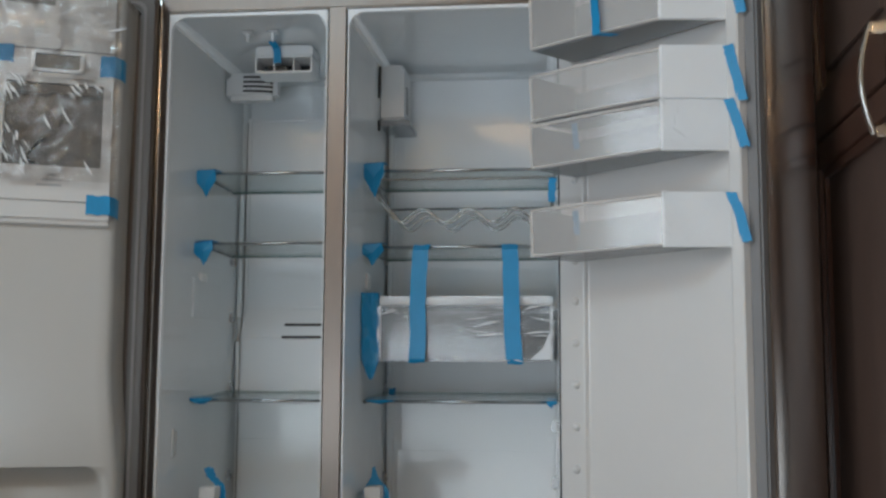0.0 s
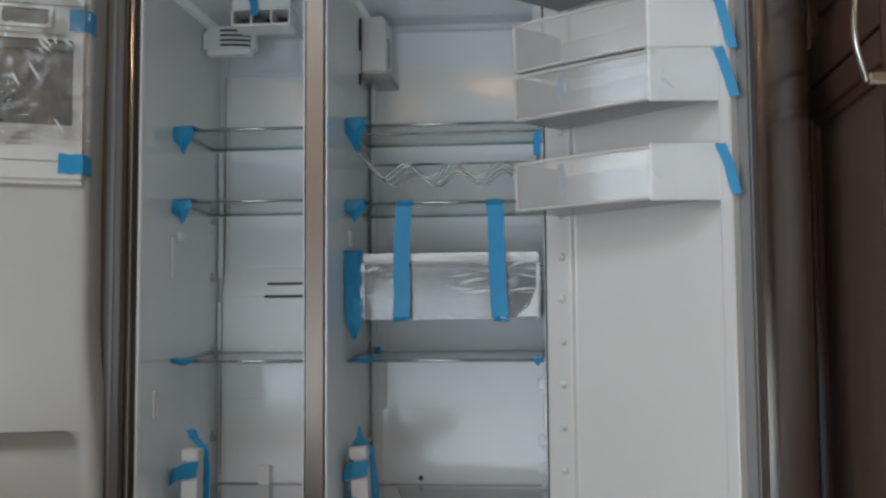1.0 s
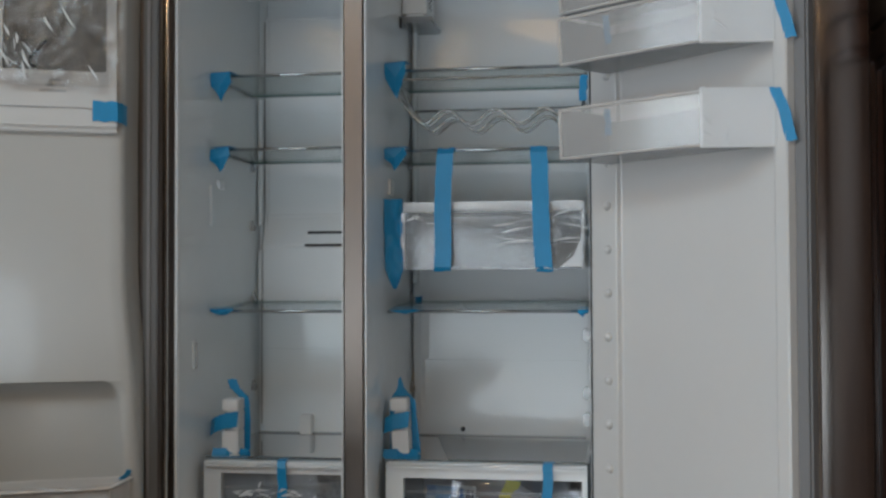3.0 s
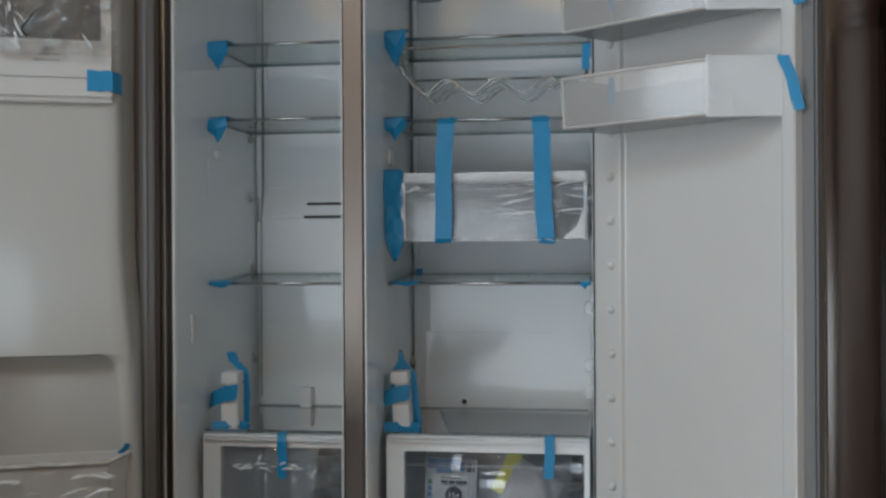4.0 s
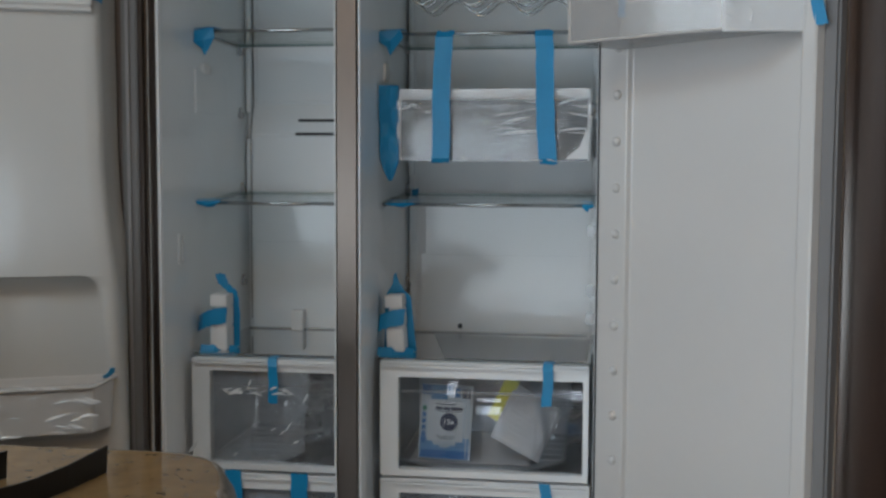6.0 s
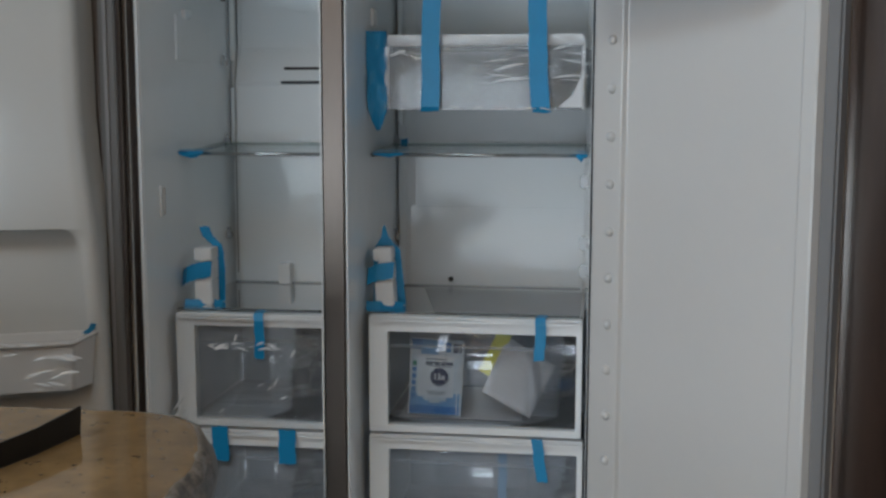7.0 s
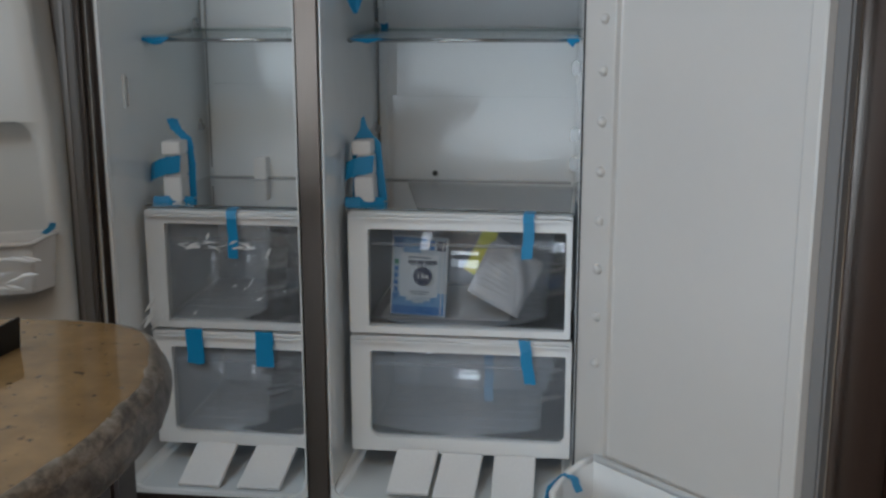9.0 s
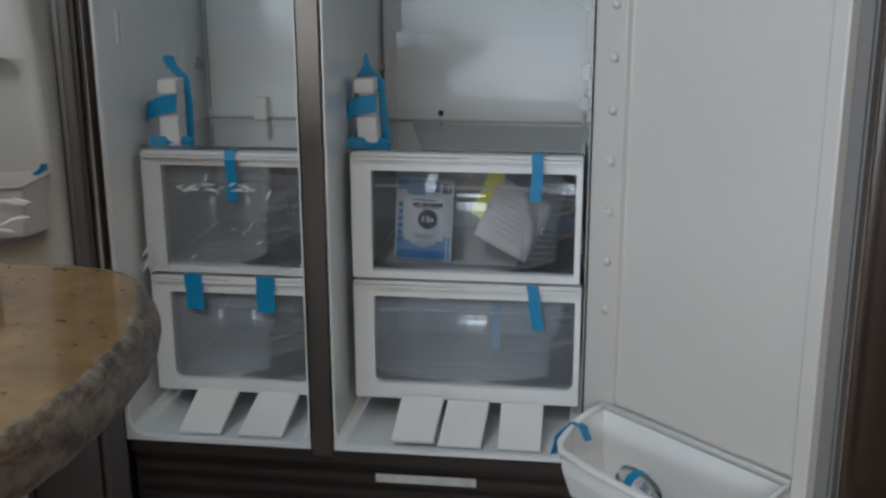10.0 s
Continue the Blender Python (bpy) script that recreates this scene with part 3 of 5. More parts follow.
def shelf(x0, x1, z, double=False, rise=0.0):
    side = "freezer" if x0 < 0 else "fresh food"
    s = thing("glass_shelf", "clear glass shelf with thin metal trim in the %s compartment" % side, "shelf", "glass shelves", m=pose(x0, 0.18, z))
    w, d = x1 - x0, 0.245
    bm = bmesh.new()
    add_sheet(bm, lambda u, v: (w * u, 0.004 + (d - 0.006) * v, rise * v), 1, 4, 0.004)
    part("glass", bm, GLASS, s)
    bm = bmesh.new()
    add_tube(bm, [(0, 0, 0), (w, 0, 0)], 0.0034, 10)
    part("front_trim", bm, CHROME, s, "polished metal front trim", smooth=True)
    box("rear_trim", (0.0, d - 0.003, rise - 0.005), (w, d + 0.003, rise + 0.001), GLASS_EDGE, s, 0.001, "dark rear trim")
    for x in (0.002, w - 0.006):
        bm = bmesh.new()
        add_sheet(bm, lambda u, v: (x + 0.004 * u, 0.006 + (d - 0.01) * v, -0.005 + rise * v), 1, 4, 0.005)
        part("side_trim", bm, CLEAR, s)
    if double:
        bm = bmesh.new()
        add_tube(bm, [(0.0, -0.002, -0.019), (w, -0.002, -0.019)], 0.0028)
        part("lower_rail", bm, CHROME, s)
    return s


SX = [(-0.350, -0.028), (0.030, 0.449)]
shelf(*SX[0], 1.449)
shelf(*SX[0], 1.290)
shelf(*SX[0], 0.943, rise=0.015)
shelf(*SX[1], 1.449, double=True)
shelf(*SX[1], 1.279)
shelf(*SX[1], 0.943, rise=0.015)

# wire bottle rack hung below the upper fresh food shelf
rack = thing("wire_bottle_rack", "wavy chrome wire bottle rack hung below a shelf", "rack")
for y, drop in ((0.20, 0.0), (0.255, 0.004), (0.31, 0.0), (0.385, 0.004)):
    bm = bmesh.new()
    path = [(0.040, y - 0.02, 1.430), (0.052, y - 0.01, 1.395)]
    for k in range(61):
        x = 0.066 + 0.37 * k / 60
        path.append((x, y, 1.352 + drop - 0.015 * math.cos((x - 0.205) * 2 * math.pi / 0.104) + 0.016 * max(0, 1 - (x - 0.066) / 0.04)))
    path.append((0.443, y, 1.392))
    add_tube(bm, path, 0.0027 if y < 0.3 else 0.0023, 6)
    part("wave_wire", bm, CHROME, rack, smooth=True)
for x, z in ((0.058, 1.385), (0.440, 1.385)):
    bm = bmesh.new()
    add_tube(bm, [(x, 0.19, z), (x, 0.40, z)], 0.0025, 6)
    part("side_wire", bm, CHROME, rack, smooth=True)
bm = bmesh.new()
add_tube(bm, [(0.05, 0.40, 1.397), (0.445, 0.40, 1.397)], 0.0028, 6)
part("rear_wire", bm, CHROME, rack, smooth=True)

# glass cover over the crisper drawers, with a frosted liner sheet
for x0, x1 in SX:
    cov = thing("crisper_cover", "clear glass drawer cover with white front edge", "shelf", "drawer covers", m=pose(x0, 0.112, 0.642))
    w = x1 - x0
    box("glass", (0.002, 0.008, -0.003), (w - 0.002, 0.347, 0.002), GLASS_TOP, cov, 0.001).visible_shadow = False
    box("rear_edge", (0.012, 0.341, 0.0022), (w - 0.01, 0.347, 0.0052), MILKY, cov, 0.001)
bm = bmesh.new()
add_prism(bm, [(0.165, 0.125), (0.44, 0.122), (0.444, 0.40), (0.10, 0.43)], "z", 0.6448, 0.6462)
tagged(part("liner_sheet", bm, MILKY), "frosted plastic liner sheet lying on the glass drawer cover", "sheet")

# ---- shallow drawer below the middle fresh food shelf ----
pan = thing("meat_drawer", "clear shallow drawer with white rim wrapped in plastic", "drawer")
bm = bmesh.new()
add_box(bm, (0.062, 0.173, 1.150), (0.440, 0.186, 1.171), 0.004)
part("rim", bm, CAP_WHITE, pan)
bm = bmesh.new()
add_sheet(bm, lambda u, v: (0.066 + 0.370 * u, 0.176 + 0.010 * math.sin(math.pi * u) * -1 + 0.006 * (1 - v), 1.030 + 0.120 * v), 10, 4, 0.003)
part("front", bm, CLEAR, pan)
box("end_post", (0.060, 0.170, 1.030), (0.068, 0.182, 1.150), CAP_WHITE, pan, 0.002)
box("end_post", (0.435, 0.170, 1.030), (0.4415, 0.182, 1.150), CAP_WHITE, pan, 0.002)
box("tray_floor", (0.064, 0.187, 1.032), (0.438, 0.42, 1.036), CLEAR, pan, 0.001)
box("tray_side", (0.062, 0.187, 1.037), (0.066, 0.42, 1.150), CLEAR, pan, 0.001)
box("tray_side", (0.435, 0.187, 1.037), (0.439, 0.42, 1.150), CLEAR, pan, 0.001)
box("tray_back", (0.067, 0.416, 1.037), (0.434, 0.42, 1.150), CLEAR, pan, 0.001)
box("tray_lid", (0.064, 0.187, 1.1515), (0.438, 0.42, 1.155), MILKY, pan, 0.001)
PAN_AT = lambda u, v: ((0.060 + 0.382 * u, 0.1655, 1.030 + 0.138 * v), (0, -1, 0))
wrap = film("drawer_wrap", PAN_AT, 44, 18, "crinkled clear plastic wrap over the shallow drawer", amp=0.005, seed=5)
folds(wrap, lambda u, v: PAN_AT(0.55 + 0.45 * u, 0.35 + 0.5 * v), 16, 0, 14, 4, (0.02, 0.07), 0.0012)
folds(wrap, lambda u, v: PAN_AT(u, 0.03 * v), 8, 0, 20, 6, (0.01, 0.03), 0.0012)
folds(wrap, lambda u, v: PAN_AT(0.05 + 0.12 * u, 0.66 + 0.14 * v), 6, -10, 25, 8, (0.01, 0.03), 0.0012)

# flat white triangle painted in where the film mirrors the window
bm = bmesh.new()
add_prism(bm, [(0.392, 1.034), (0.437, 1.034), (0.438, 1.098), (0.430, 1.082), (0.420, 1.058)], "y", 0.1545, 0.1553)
part("corner_glint", bm, FOLD_GLINT, wrap, "white triangle painted as the film's window reflection")

# ---- crisper drawers ----


def crisper(x0, x1, z0, z1, wx0, wx1, wz0, wz1, rounded, label):
    Y = 0.103
    r = 0.016 if rounded else 0.003
    bm = bmesh.new()
    add_ring(bm, round_rect(x0, x1, z0, z1, (0.004,) * 4, 4), round_rect(wx0, wx1, wz0, wz1, (r, r, 0.003, 0.003), 4), "y", Y, Y + 0.022)
    d = part("crisper_drawer", bm, CAP_WHITE, fridge, label)
    bm = bmesh.new()
    add_box(bm, (x0 + 0.002, Y - 0.008, z1 - 0.014), (x1 - 0.002, Y - 0.0004, z1 - 0.002), 0.004)
    part("front_ledge", bm, CAP_WHITE, d)
    bm = bmesh.new()
    add_sheet(bm, lambda u, v: (wx0 + 0.0005 + (wx1 - wx0 - 0.001) * u, Y + 0.004 + 0.0145 * max(0, (v - 0.55) / 0.45) ** 2 + 0.006 * max(0, (0.15 - v) / 0.15) ** 2 + (0.00028 * math.sin((v - 0.62) * 62) * (1 - abs(v - 0.78) / 0.16) if 0.62 < v < 0.94 else 0), wz0 + 0.0005 + (wz1 - wz0 - 0.001) * v), 2, 80, 0.002)
    pane = part("window", bm, SMOKE if rounded else WINDOW_CLEAR if x0 < 0 else PANE_CLEAR, d, "hazy clear drawer window" if rounded else "clear drawer window", smooth=True)
    pane.visible_shadow = False
    bm = bmesh.new()
    add_box(bm, (wx0, Y + 0.024, wz1 - 0.036), (wx1, Y + 0.030, wz1 - 0.030), 0.002)
    part("inner_ridge", bm, CLEAR, d)
    yb, c = 0.43, 0.004
    box("drawer_floor", (wx0 - 0.01, Y + 0.024, z0 + 0.010), (wx1 + 0.002, yb, z0 + 0.014), BASKET, d, 0.001)
    box("side", (wx0 - 0.014, Y + 0.024, z0 + 0.015), (wx0 - 0.010, yb, z1 - 0.03), BASKET, d, 0.001)
    box("side", (wx1 + 0.003, Y + 0.024, z0 + 0.015), (wx1 + 0.006, yb, z1 - 0.03), BASKET, d, 0.001)
    box("back", (wx0 - 0.009, yb - c, z0 + 0.015), (wx1 + 0.002, yb, z1 - 0.03), BASKET, d, 0.001)
    for k in range(5):
        y = 0.20 + k * 0.045
        box("floor_rib", (wx0, y, z0 + 0.0145), (wx1 - 0.005, y + 0.006, z0 + 0.0165), BASKET, d, 0.001)
    return d


crisper(0.040, 0.4445, 0.414, 0.640, 0.076, 0.434, 0.427, 0.610, False, "clear crisper drawer with white frame holding a bag and leaflet")
crisper(0.040, 0.4485, 0.183, 0.408, 0.077, 0.438, 0.211, 0.380, True, "empty clear crisper drawer with white frame and rounded window")
crisper(-0.344, -0.036, 0.412, 0.636, -0.307, -0.052, 0.424, 0.612, False, "empty clear freezer drawer with white frame and film")
crisper(-0.341, -0.036, 0.180, 0.405, -0.306, -0.050, 0.202, 0.374, True, "empty clear lower freezer drawer with white frame")
FILM_AT = lambda u, v: ((-0.348 + 0.306 * u, 0.094, 0.415 + 0.215 * v), (0, -1, 0))
wrap = film("drawer_film", FILM_AT, 40, 26, "clear plastic film stretched over the freezer drawer", amp=0.004, seed=9)
folds(wrap, lambda u, v: FILM_AT(0.25 + 0.45 * u, 0.72 + 0.06 * v), 16, 0, 25, 4, (0.01, 0.035), 0.0014)
folds(wrap, lambda u, v: FILM_AT(u, v), 9, -50, 25, 7, (0.012, 0.03), 0.0012)
folds(wrap, lambda u, v: FILM_AT(0.0 + 0.08 * u, 0.02 + 0.2 * v), 6, -55, 12, 9, (0.02, 0.04), 0.002)

# pouch and leaflet in the upper drawer
bag = thing("filter_pouch", "clear and blue printed plastic filter pouch standing in a drawer", "pouch", m=pose(0.160, 0.150, 0.436, -6, 2, 0))


def pouch_at(u, v):
    t = math.sin(math.pi * u) * math.sin(math.pi * min(1, v * 1.1)) * 0.012
    return (-0.052 + 0.104 * u, -t, 0.150 * v)


bm = bmesh.new()
add_sheet(bm, pouch_at, 10, 12, 0.002)
part("pouch_body", bm, BAG_WHITE, bag, smooth=True)


def pouch_print(name, u0, u1, v0, v1, mat, lift=0.0012, label=""):
    bm = bmesh.new()

    def at(u, v):
        x, y, z = pouch_at(u0 + (u1 - u0) * u, v0 + (v1 - v0) * v)
        return (x, y - lift - 0.0024, z)
    add_sheet(bm, at, 6, 6, 0.0003)
    return part(name, bm, mat, bag, label)


pouch_print("blue_band", 0.0, 1.0, 0.02, 0.13, BAG_BLUE)
for u0, u1, v1 in ((0.0, 0.16, 0.30), (0.16, 0.28, 0.25), (0.28, 0.40, 0.20), (0.60, 0.72, 0.20), (0.72, 0.84, 0.25), (0.84, 1.0, 0.30)):
    pouch_print("blue_wave", u0, u1, 0.13, v1, BAG_PALE, 0.0008)
pouch_print("pale_wave", 0.40, 0.60, 0.13, 0.17, BAG_PALE, 0.0008)
pouch_print("top_corner", 0.0, 0.20, 0.86, 0.985, BAG_BLUE)
pouch_print("top_tint", 0.20, 0.52, 0.80, 0.985, BAG_PALE, 0.0008)
pouch_print("top_corner", 0.52, 0.62, 0.87, 0.985, BAG_BLUE)
pouch_print("top_corner", 0.66, 0.76, 0.84, 0.96, BAG_BLUE)
pouch_print("grey_block", 0.80, 0.96, 0.83, 0.95, INK)
pouch_print("pale_window", 0.16, 0.84, 0.25, 0.78, BAG_LIGHT, 0.0006)
for u0, u1 in ((0.0, 0.02), (0.90, 0.915), (0.965, 0.985)):
    pouch_print("seam", u0, u1, 0.02, 0.97, FOLD_GLINT, 0.0016)
# lettering along the side and two lines above the badge, as bars
for k in range(6):
    v = 0.22 + 0.085 * k
    pouch_print("side_lettering", 0.045, 0.125, v, v + 0.062, BAG_GREEN if k == 5 else BAG_BLUE)
for u0, u1, v0, v1 in ((0.30, 0.44, 0.665, 0.71), (0.46, 0.58, 0.665, 0.71), (0.60, 0.82, 0.665, 0.71), (0.30, 0.70, 0.735, 0.75), (0.34, 0.78, 0.645, 0.655), (0.34, 0.70, 0.315, 0.325), (0.38, 0.66, 0.285, 0.295)):
    pouch_print("text_bar", u0, u1, v0, v1, INK)
bm = bmesh.new()
bmesh.ops.create_cone(bm, cap_ends=True, segments=28, radius1=0.0175, radius2=0.0175, depth=0.0008, matrix=Matrix.Translation((0.008, -0.0180, 0.078)) @ Matrix.Rotation(radians(90), 4, "X"))
part("round_badge", bm, NAVY, bag, "navy round badge")
txt = bpy.data.curves.new("badge_text", "FONT")
txt.body, txt.size, txt.extrude, txt.align_x, txt.align_y = "15x", 0.0155, 0.0002, "CENTER", "CENTER"
txt.materials.append(CAP_WHITE)
badge = new("badge_text", txt)
badge.parent = bag
badge.matrix_basis = pose(0.008, -0.0187, 0.078, 90, 0, 0)

leaf = thing("leaflet", "grey printed paper leaflet in a clear sleeve leaning in a drawer", "leaflet", m=pose(0.318, 0.150, 0.438, -10, 0, 0))
bm = bmesh.new()
quad = [Vector((-0.066, 0, 0.048)), Vector((0.028, -0.004, 0.0)), Vector((0.076, 0.02, 0.100)), Vector((-0.018, 0.012, 0.155))]
add_sheet(bm, lambda u, v: (quad[0] * (1 - u) + quad[1] * u) * (1 - v) + (quad[3] * (1 - u) + quad[2] * u) * v + Vector((0, -0.008 * math.sin(3 * u), 0)), 8, 8, 0.0015)
part("sheet", bm, PAPER, leaf, smooth=True)
for k in range(7):
    v = 0.2 + k * 0.09
    bm = bmesh.new()
    add_sheet(bm, lambda u, w: (quad[0] * (1 - (0.15 + 0.55 * u)) + quad[1] * (0.15 + 0.55 * u)) * (1 - v - 0.02 * w) + (quad[3] * (1 - (0.15 + 0.55 * u)) + quad[2] * (0.15 + 0.55 * u)) * (v + 0.02 * w) + Vector((0, -0.008 * math.sin(3 * (0.15 + 0.55 * u)) - 0.0022, 0)), 6, 1, 0.0002)
    part("print_bar", bm, MARK, leaf)
bm = bmesh.new()
add_sheet(bm, lambda u, v: Vector((0.020 + 0.066 * u * (0.55 + 0.45 * v), -0.012 + 0.020 * u + 0.006 * math.sin(9 * u + 5 * v), 0.002 + 0.012 * u + (0.125 - 0.02 * u) * v)), 8, 10)
part("clear_sleeve", bm, FILM, leaf, "crumpled clear sleeve round the leaflet", smooth=True)
bm = bmesh.new()
add_prism(bm, [(-0.074, 0.088), (-0.046, 0.072), (-0.010, 0.157), (-0.040, 0.160)], "y", 0.010, 0.0112)
part("yellow_card", bm, YELLOW, leaf, "yellow card behind the leaflet")
box("drawer_paper", (0.090, 0.150, 0.4308), (0.33, 0.40, 0.4325), PAPER, None, 0.0004)
tagged(bpy.data.objects["drawer_paper"], "flat grey paper lying on the crisper drawer floor", "paper")

# ---- white foam pads leaning on the drawer fronts ----
for a0, a1, b0, b1 in ((-0.272, -0.193, -0.259, -0.181), (-0.160, -0.079, -0.142, -0.065), (0.121, 0.197, 0.129, 0.206), (0.204, 0.281, 0.213, 0.289), (0.311, 0.386, 0.310, 0.387)):
    bm = bmesh.new()
    add_sheet(bm, lambda u, v: ((a0 + (a1 - a0) * u) * (1 - v) + (b0 + (b1 - b0) * u) * v, 0.008 + 0.084 * v, 0.139 + 0.050 * v), 1, 1, 0.008)
    bmesh.ops.bevel(bm, geom=bm.edges[:], offset=0.0012, segments=1, affect="EDGES")
    tagged(part("foam_pad", bm, FOAM), "white foam packing pad leaning against a drawer", "packing pad", "white foam packing pads")

# white packing blocks taped to the left walls
for x, z, label in ((-0.322, 0.644, "freezer"), (0.045, 0.649, "fresh food")):
    b = thing("packing_block", "white L-shaped foam block taped beside the %s wall" % label, "packing block", "white packing blocks", m=pose(x, 0.150, z, 0, 0 if x < 0 else -3, 0))
    box("block", (0.0, 0.0, 0.0), (0.035, 0.045, 0.047), FOAM, b, 0.002)
    box("block_neck", (0.008, 0.003, 0.0475), (0.035, 0.045, 0.088), FOAM, b, 0.002)
    box("block_head", (0.0, 0.0, 0.0885), (0.035, 0.045, 0.113), FOAM, b, 0.002)

# ---- left (freezer) door, swung wide open; local x runs away from the hinge, y out of the inner face ----
AL = radians(23)
LEFT = Matrix(((-math.cos(AL), math.sin(AL), 0, -0.385), (-math.sin(AL), -math.cos(AL), 0, -0.07), (0, 0, 1, 0), (0, 0, 0, 1)))
ld = box("freezer_door", (-0.020, -0.085, 0.02), (0.40, -0.013, 1.79), SHADED_STEEL, fridge, 0.006, "wide open steel freezer door with white dispenser housing", seg=3)
ld.matrix_world = LEFT
bm = bmesh.new()
add_ring(bm, round_rect(-0.012, 0.392, 0.05, 1.775, (0.01,) * 4, 4), round_rect(0.016, 0.364, 0.08, 1.745, (0.01,) * 4, 4), "y", -0.0128, 0.004)
bmesh.ops.bevel(bm, geom=[e for e in bm.edges if e.calc_length() > 0.2], offset=0.003, segments=2, affect="EDGES")
part("door_gasket", bm, GASKET, ld, "grey rubber door gasket")
bm = bmesh.new()
add_ring(bm, round_rect(0.003, 0.378, 0.062, 1.762, (0.02,) * 4, 4), round_rect(0.009, 0.372, 0.068, 1.756, (0.02,) * 4, 4), "y", 0.0042, 0.010)
part("gasket_lip", bm, GREY_LIP, ld)


def edge_s(z):
    """Where the raised lining begins, at the height z."""
    pts = [(0.06, 0.020), (0.50, 0.022), (0.615, 0.026), (0.814, 0.036), (0.95, 0.050), (1.022, 0.054), (1.28, 0.056), (1.75, 0.050)]
    for (a, p), (b, q) in zip(pts, pts[1:]):
        if z <= b:
            k = (z - a) / (b - a)
            return p + (q - p) * k
    return pts[-1][1]


REC_TOP, REC_LOW = 0.826, 0.560


def lining_row(z):
    e, far = edge_s(z), 0.355
    p = 0.074 + 0.010 * min(1, max(0, (z - 0.8) / 0.4))
    pin = p
    rim = 0.022
    if REC_LOW < z < REC_TOP:
        k = min(1, (REC_TOP - z) / 0.035)
        pin = p - 0.042 * math.sqrt(k)
        rim = 0.022 + 0.024 * (1 - math.sin(math.acos(max(0, 1 - (REC_TOP - z) / 0.03))) if z > REC_TOP - 0.03 else 0)
    return [(e - 0.030, 0.0), (e - 0.022, 0.012), (e - 0.010, p * 0.75), (e - 0.004, p * 0.95), (e + 0.004, p), (e + rim, p), (e + rim + 0.008, pin), (0.20, pin), (0.31, pin), (0.318, p), (0.332, p), (0.345, p * 0.9), (far, 0.0)]


bm = bmesh.new()
levels = sorted({round(0.075 + 1.67 * k / 80, 4) for k in range(81)} | {REC_TOP - 0.035 * (k / 10) ** 2 for k in range(11)} | {REC_TOP + 0.001})
grid = [[bm.verts.new((max(0.0125, s), p, z)) for s, p in lining_row(z)] for z in levels]
for a, b in zip(grid, grid[1:]):
    for i in range(len(a) - 1):
        bm.faces.new((a[i], a[i + 1], b[i + 1], b[i]))
bm.faces.new(grid[0])
bm.faces.new(grid[-1])
part("door_lining", bm, DOOR_GLOSS_SHADED, ld, "glossy white moulded door lining", smooth=True)

# dispenser housing on the upper part of the lining
HP = 0.100
bm = bmesh.new()
add_ring(bm, round_rect(0.062, 0.330, 1.325, 1.742, (0.006,) * 4, 3), round_rect(0.080, 0.258, 1.391, 1.552, (0.004,) * 4, 3), "y", 0.0845, HP)
part("housing_front", bm, DOOR_WHITE, ld, "white dispenser housing")
box("housing_skirt", (0.060, 0.0845, 1.288), (0.332, HP - 0.002, 1.3249), DOOR_WHITE, ld, 0.003)
bm = bmesh.new()
add_box(bm, (0.0605, 0.0846, 1.280), (0.331, HP - 0.005, 1.2879), 0.002)
part("housing_shadow_line", bm, DOOR_WHITE, ld)
bm = bmesh.new()
add_sheet(bm, lambda u, v: (0.0805 + 0.177 * u, 0.0865 + 0.002 * math.sin(3 * v), 1.3915 + 0.160 * v), 4, 8, 0.001)
part("dispenser_recess", bm, DISP, ld, "grey dispenser recess")
box("recess_step", (0.081, 0.0885, 1.530), (0.257, 0.096, 1.5515), DISP, ld, 0.003)
bm = bmesh.new()
outer = round_rect(0.118, 0.214, 1.572, 1.612, (0.010, 0.010, 0.003, 0.003), 4)
add_ring(bm, outer, round_rect(0.125, 0.207, 1.578, 1.6075, (0.008, 0.008, 0.002, 0.002), 4), "y", HP + 0.0004, HP + 0.007)
part("handle_rim", bm, CAP_WHITE, ld)
bm = bmesh.new()
add_prism(bm, round_rect(0.1255, 0.2065, 1.5785, 1.607, (0.008, 0.008, 0.002, 0.002), 4), "y", HP + 0.0004, HP + 0.0012)
part("handle_cup", bm, DISP, ld)
box("housing_block", (0.095, HP + 0.0004, 1.560), (0.262, HP + 0.0048, 1.5715), DOOR_WHITE, ld, 0.002)
box("housing_seam", (0.062, HP + 0.0003, 1.6165), (0.330, HP + 0.0015, 1.6185), GASKET, ld, 0)
box("upper_slot", (0.175, HP + 0.0003, 1.705), (0.262, HP + 0.002, 1.735), DISP, ld, 0.001)
bm = bmesh.new()
add_tube(bm, [(0.185, 0.094, 1.446), (0.197, 0.097, 1.432), (0.212, 0.098, 1.412), (0.214, 0.098, 1.404), (0.208, 0.098, 1.398), (0.200, 0.096, 1.396)], 0.0028, 6)
part("dispenser_lever", bm, DARK_TRIM, ld, smooth=True)
for z, a, b in ((1.362, 0.150, 0.185), (1.352, 0.150, 0.195), (1.372, 0.160, 0.175)):
    box("printed_bar", (a, HP + 0.0003, z), (b, HP + 0.0006, z + 0.004), MARK, ld, 0)

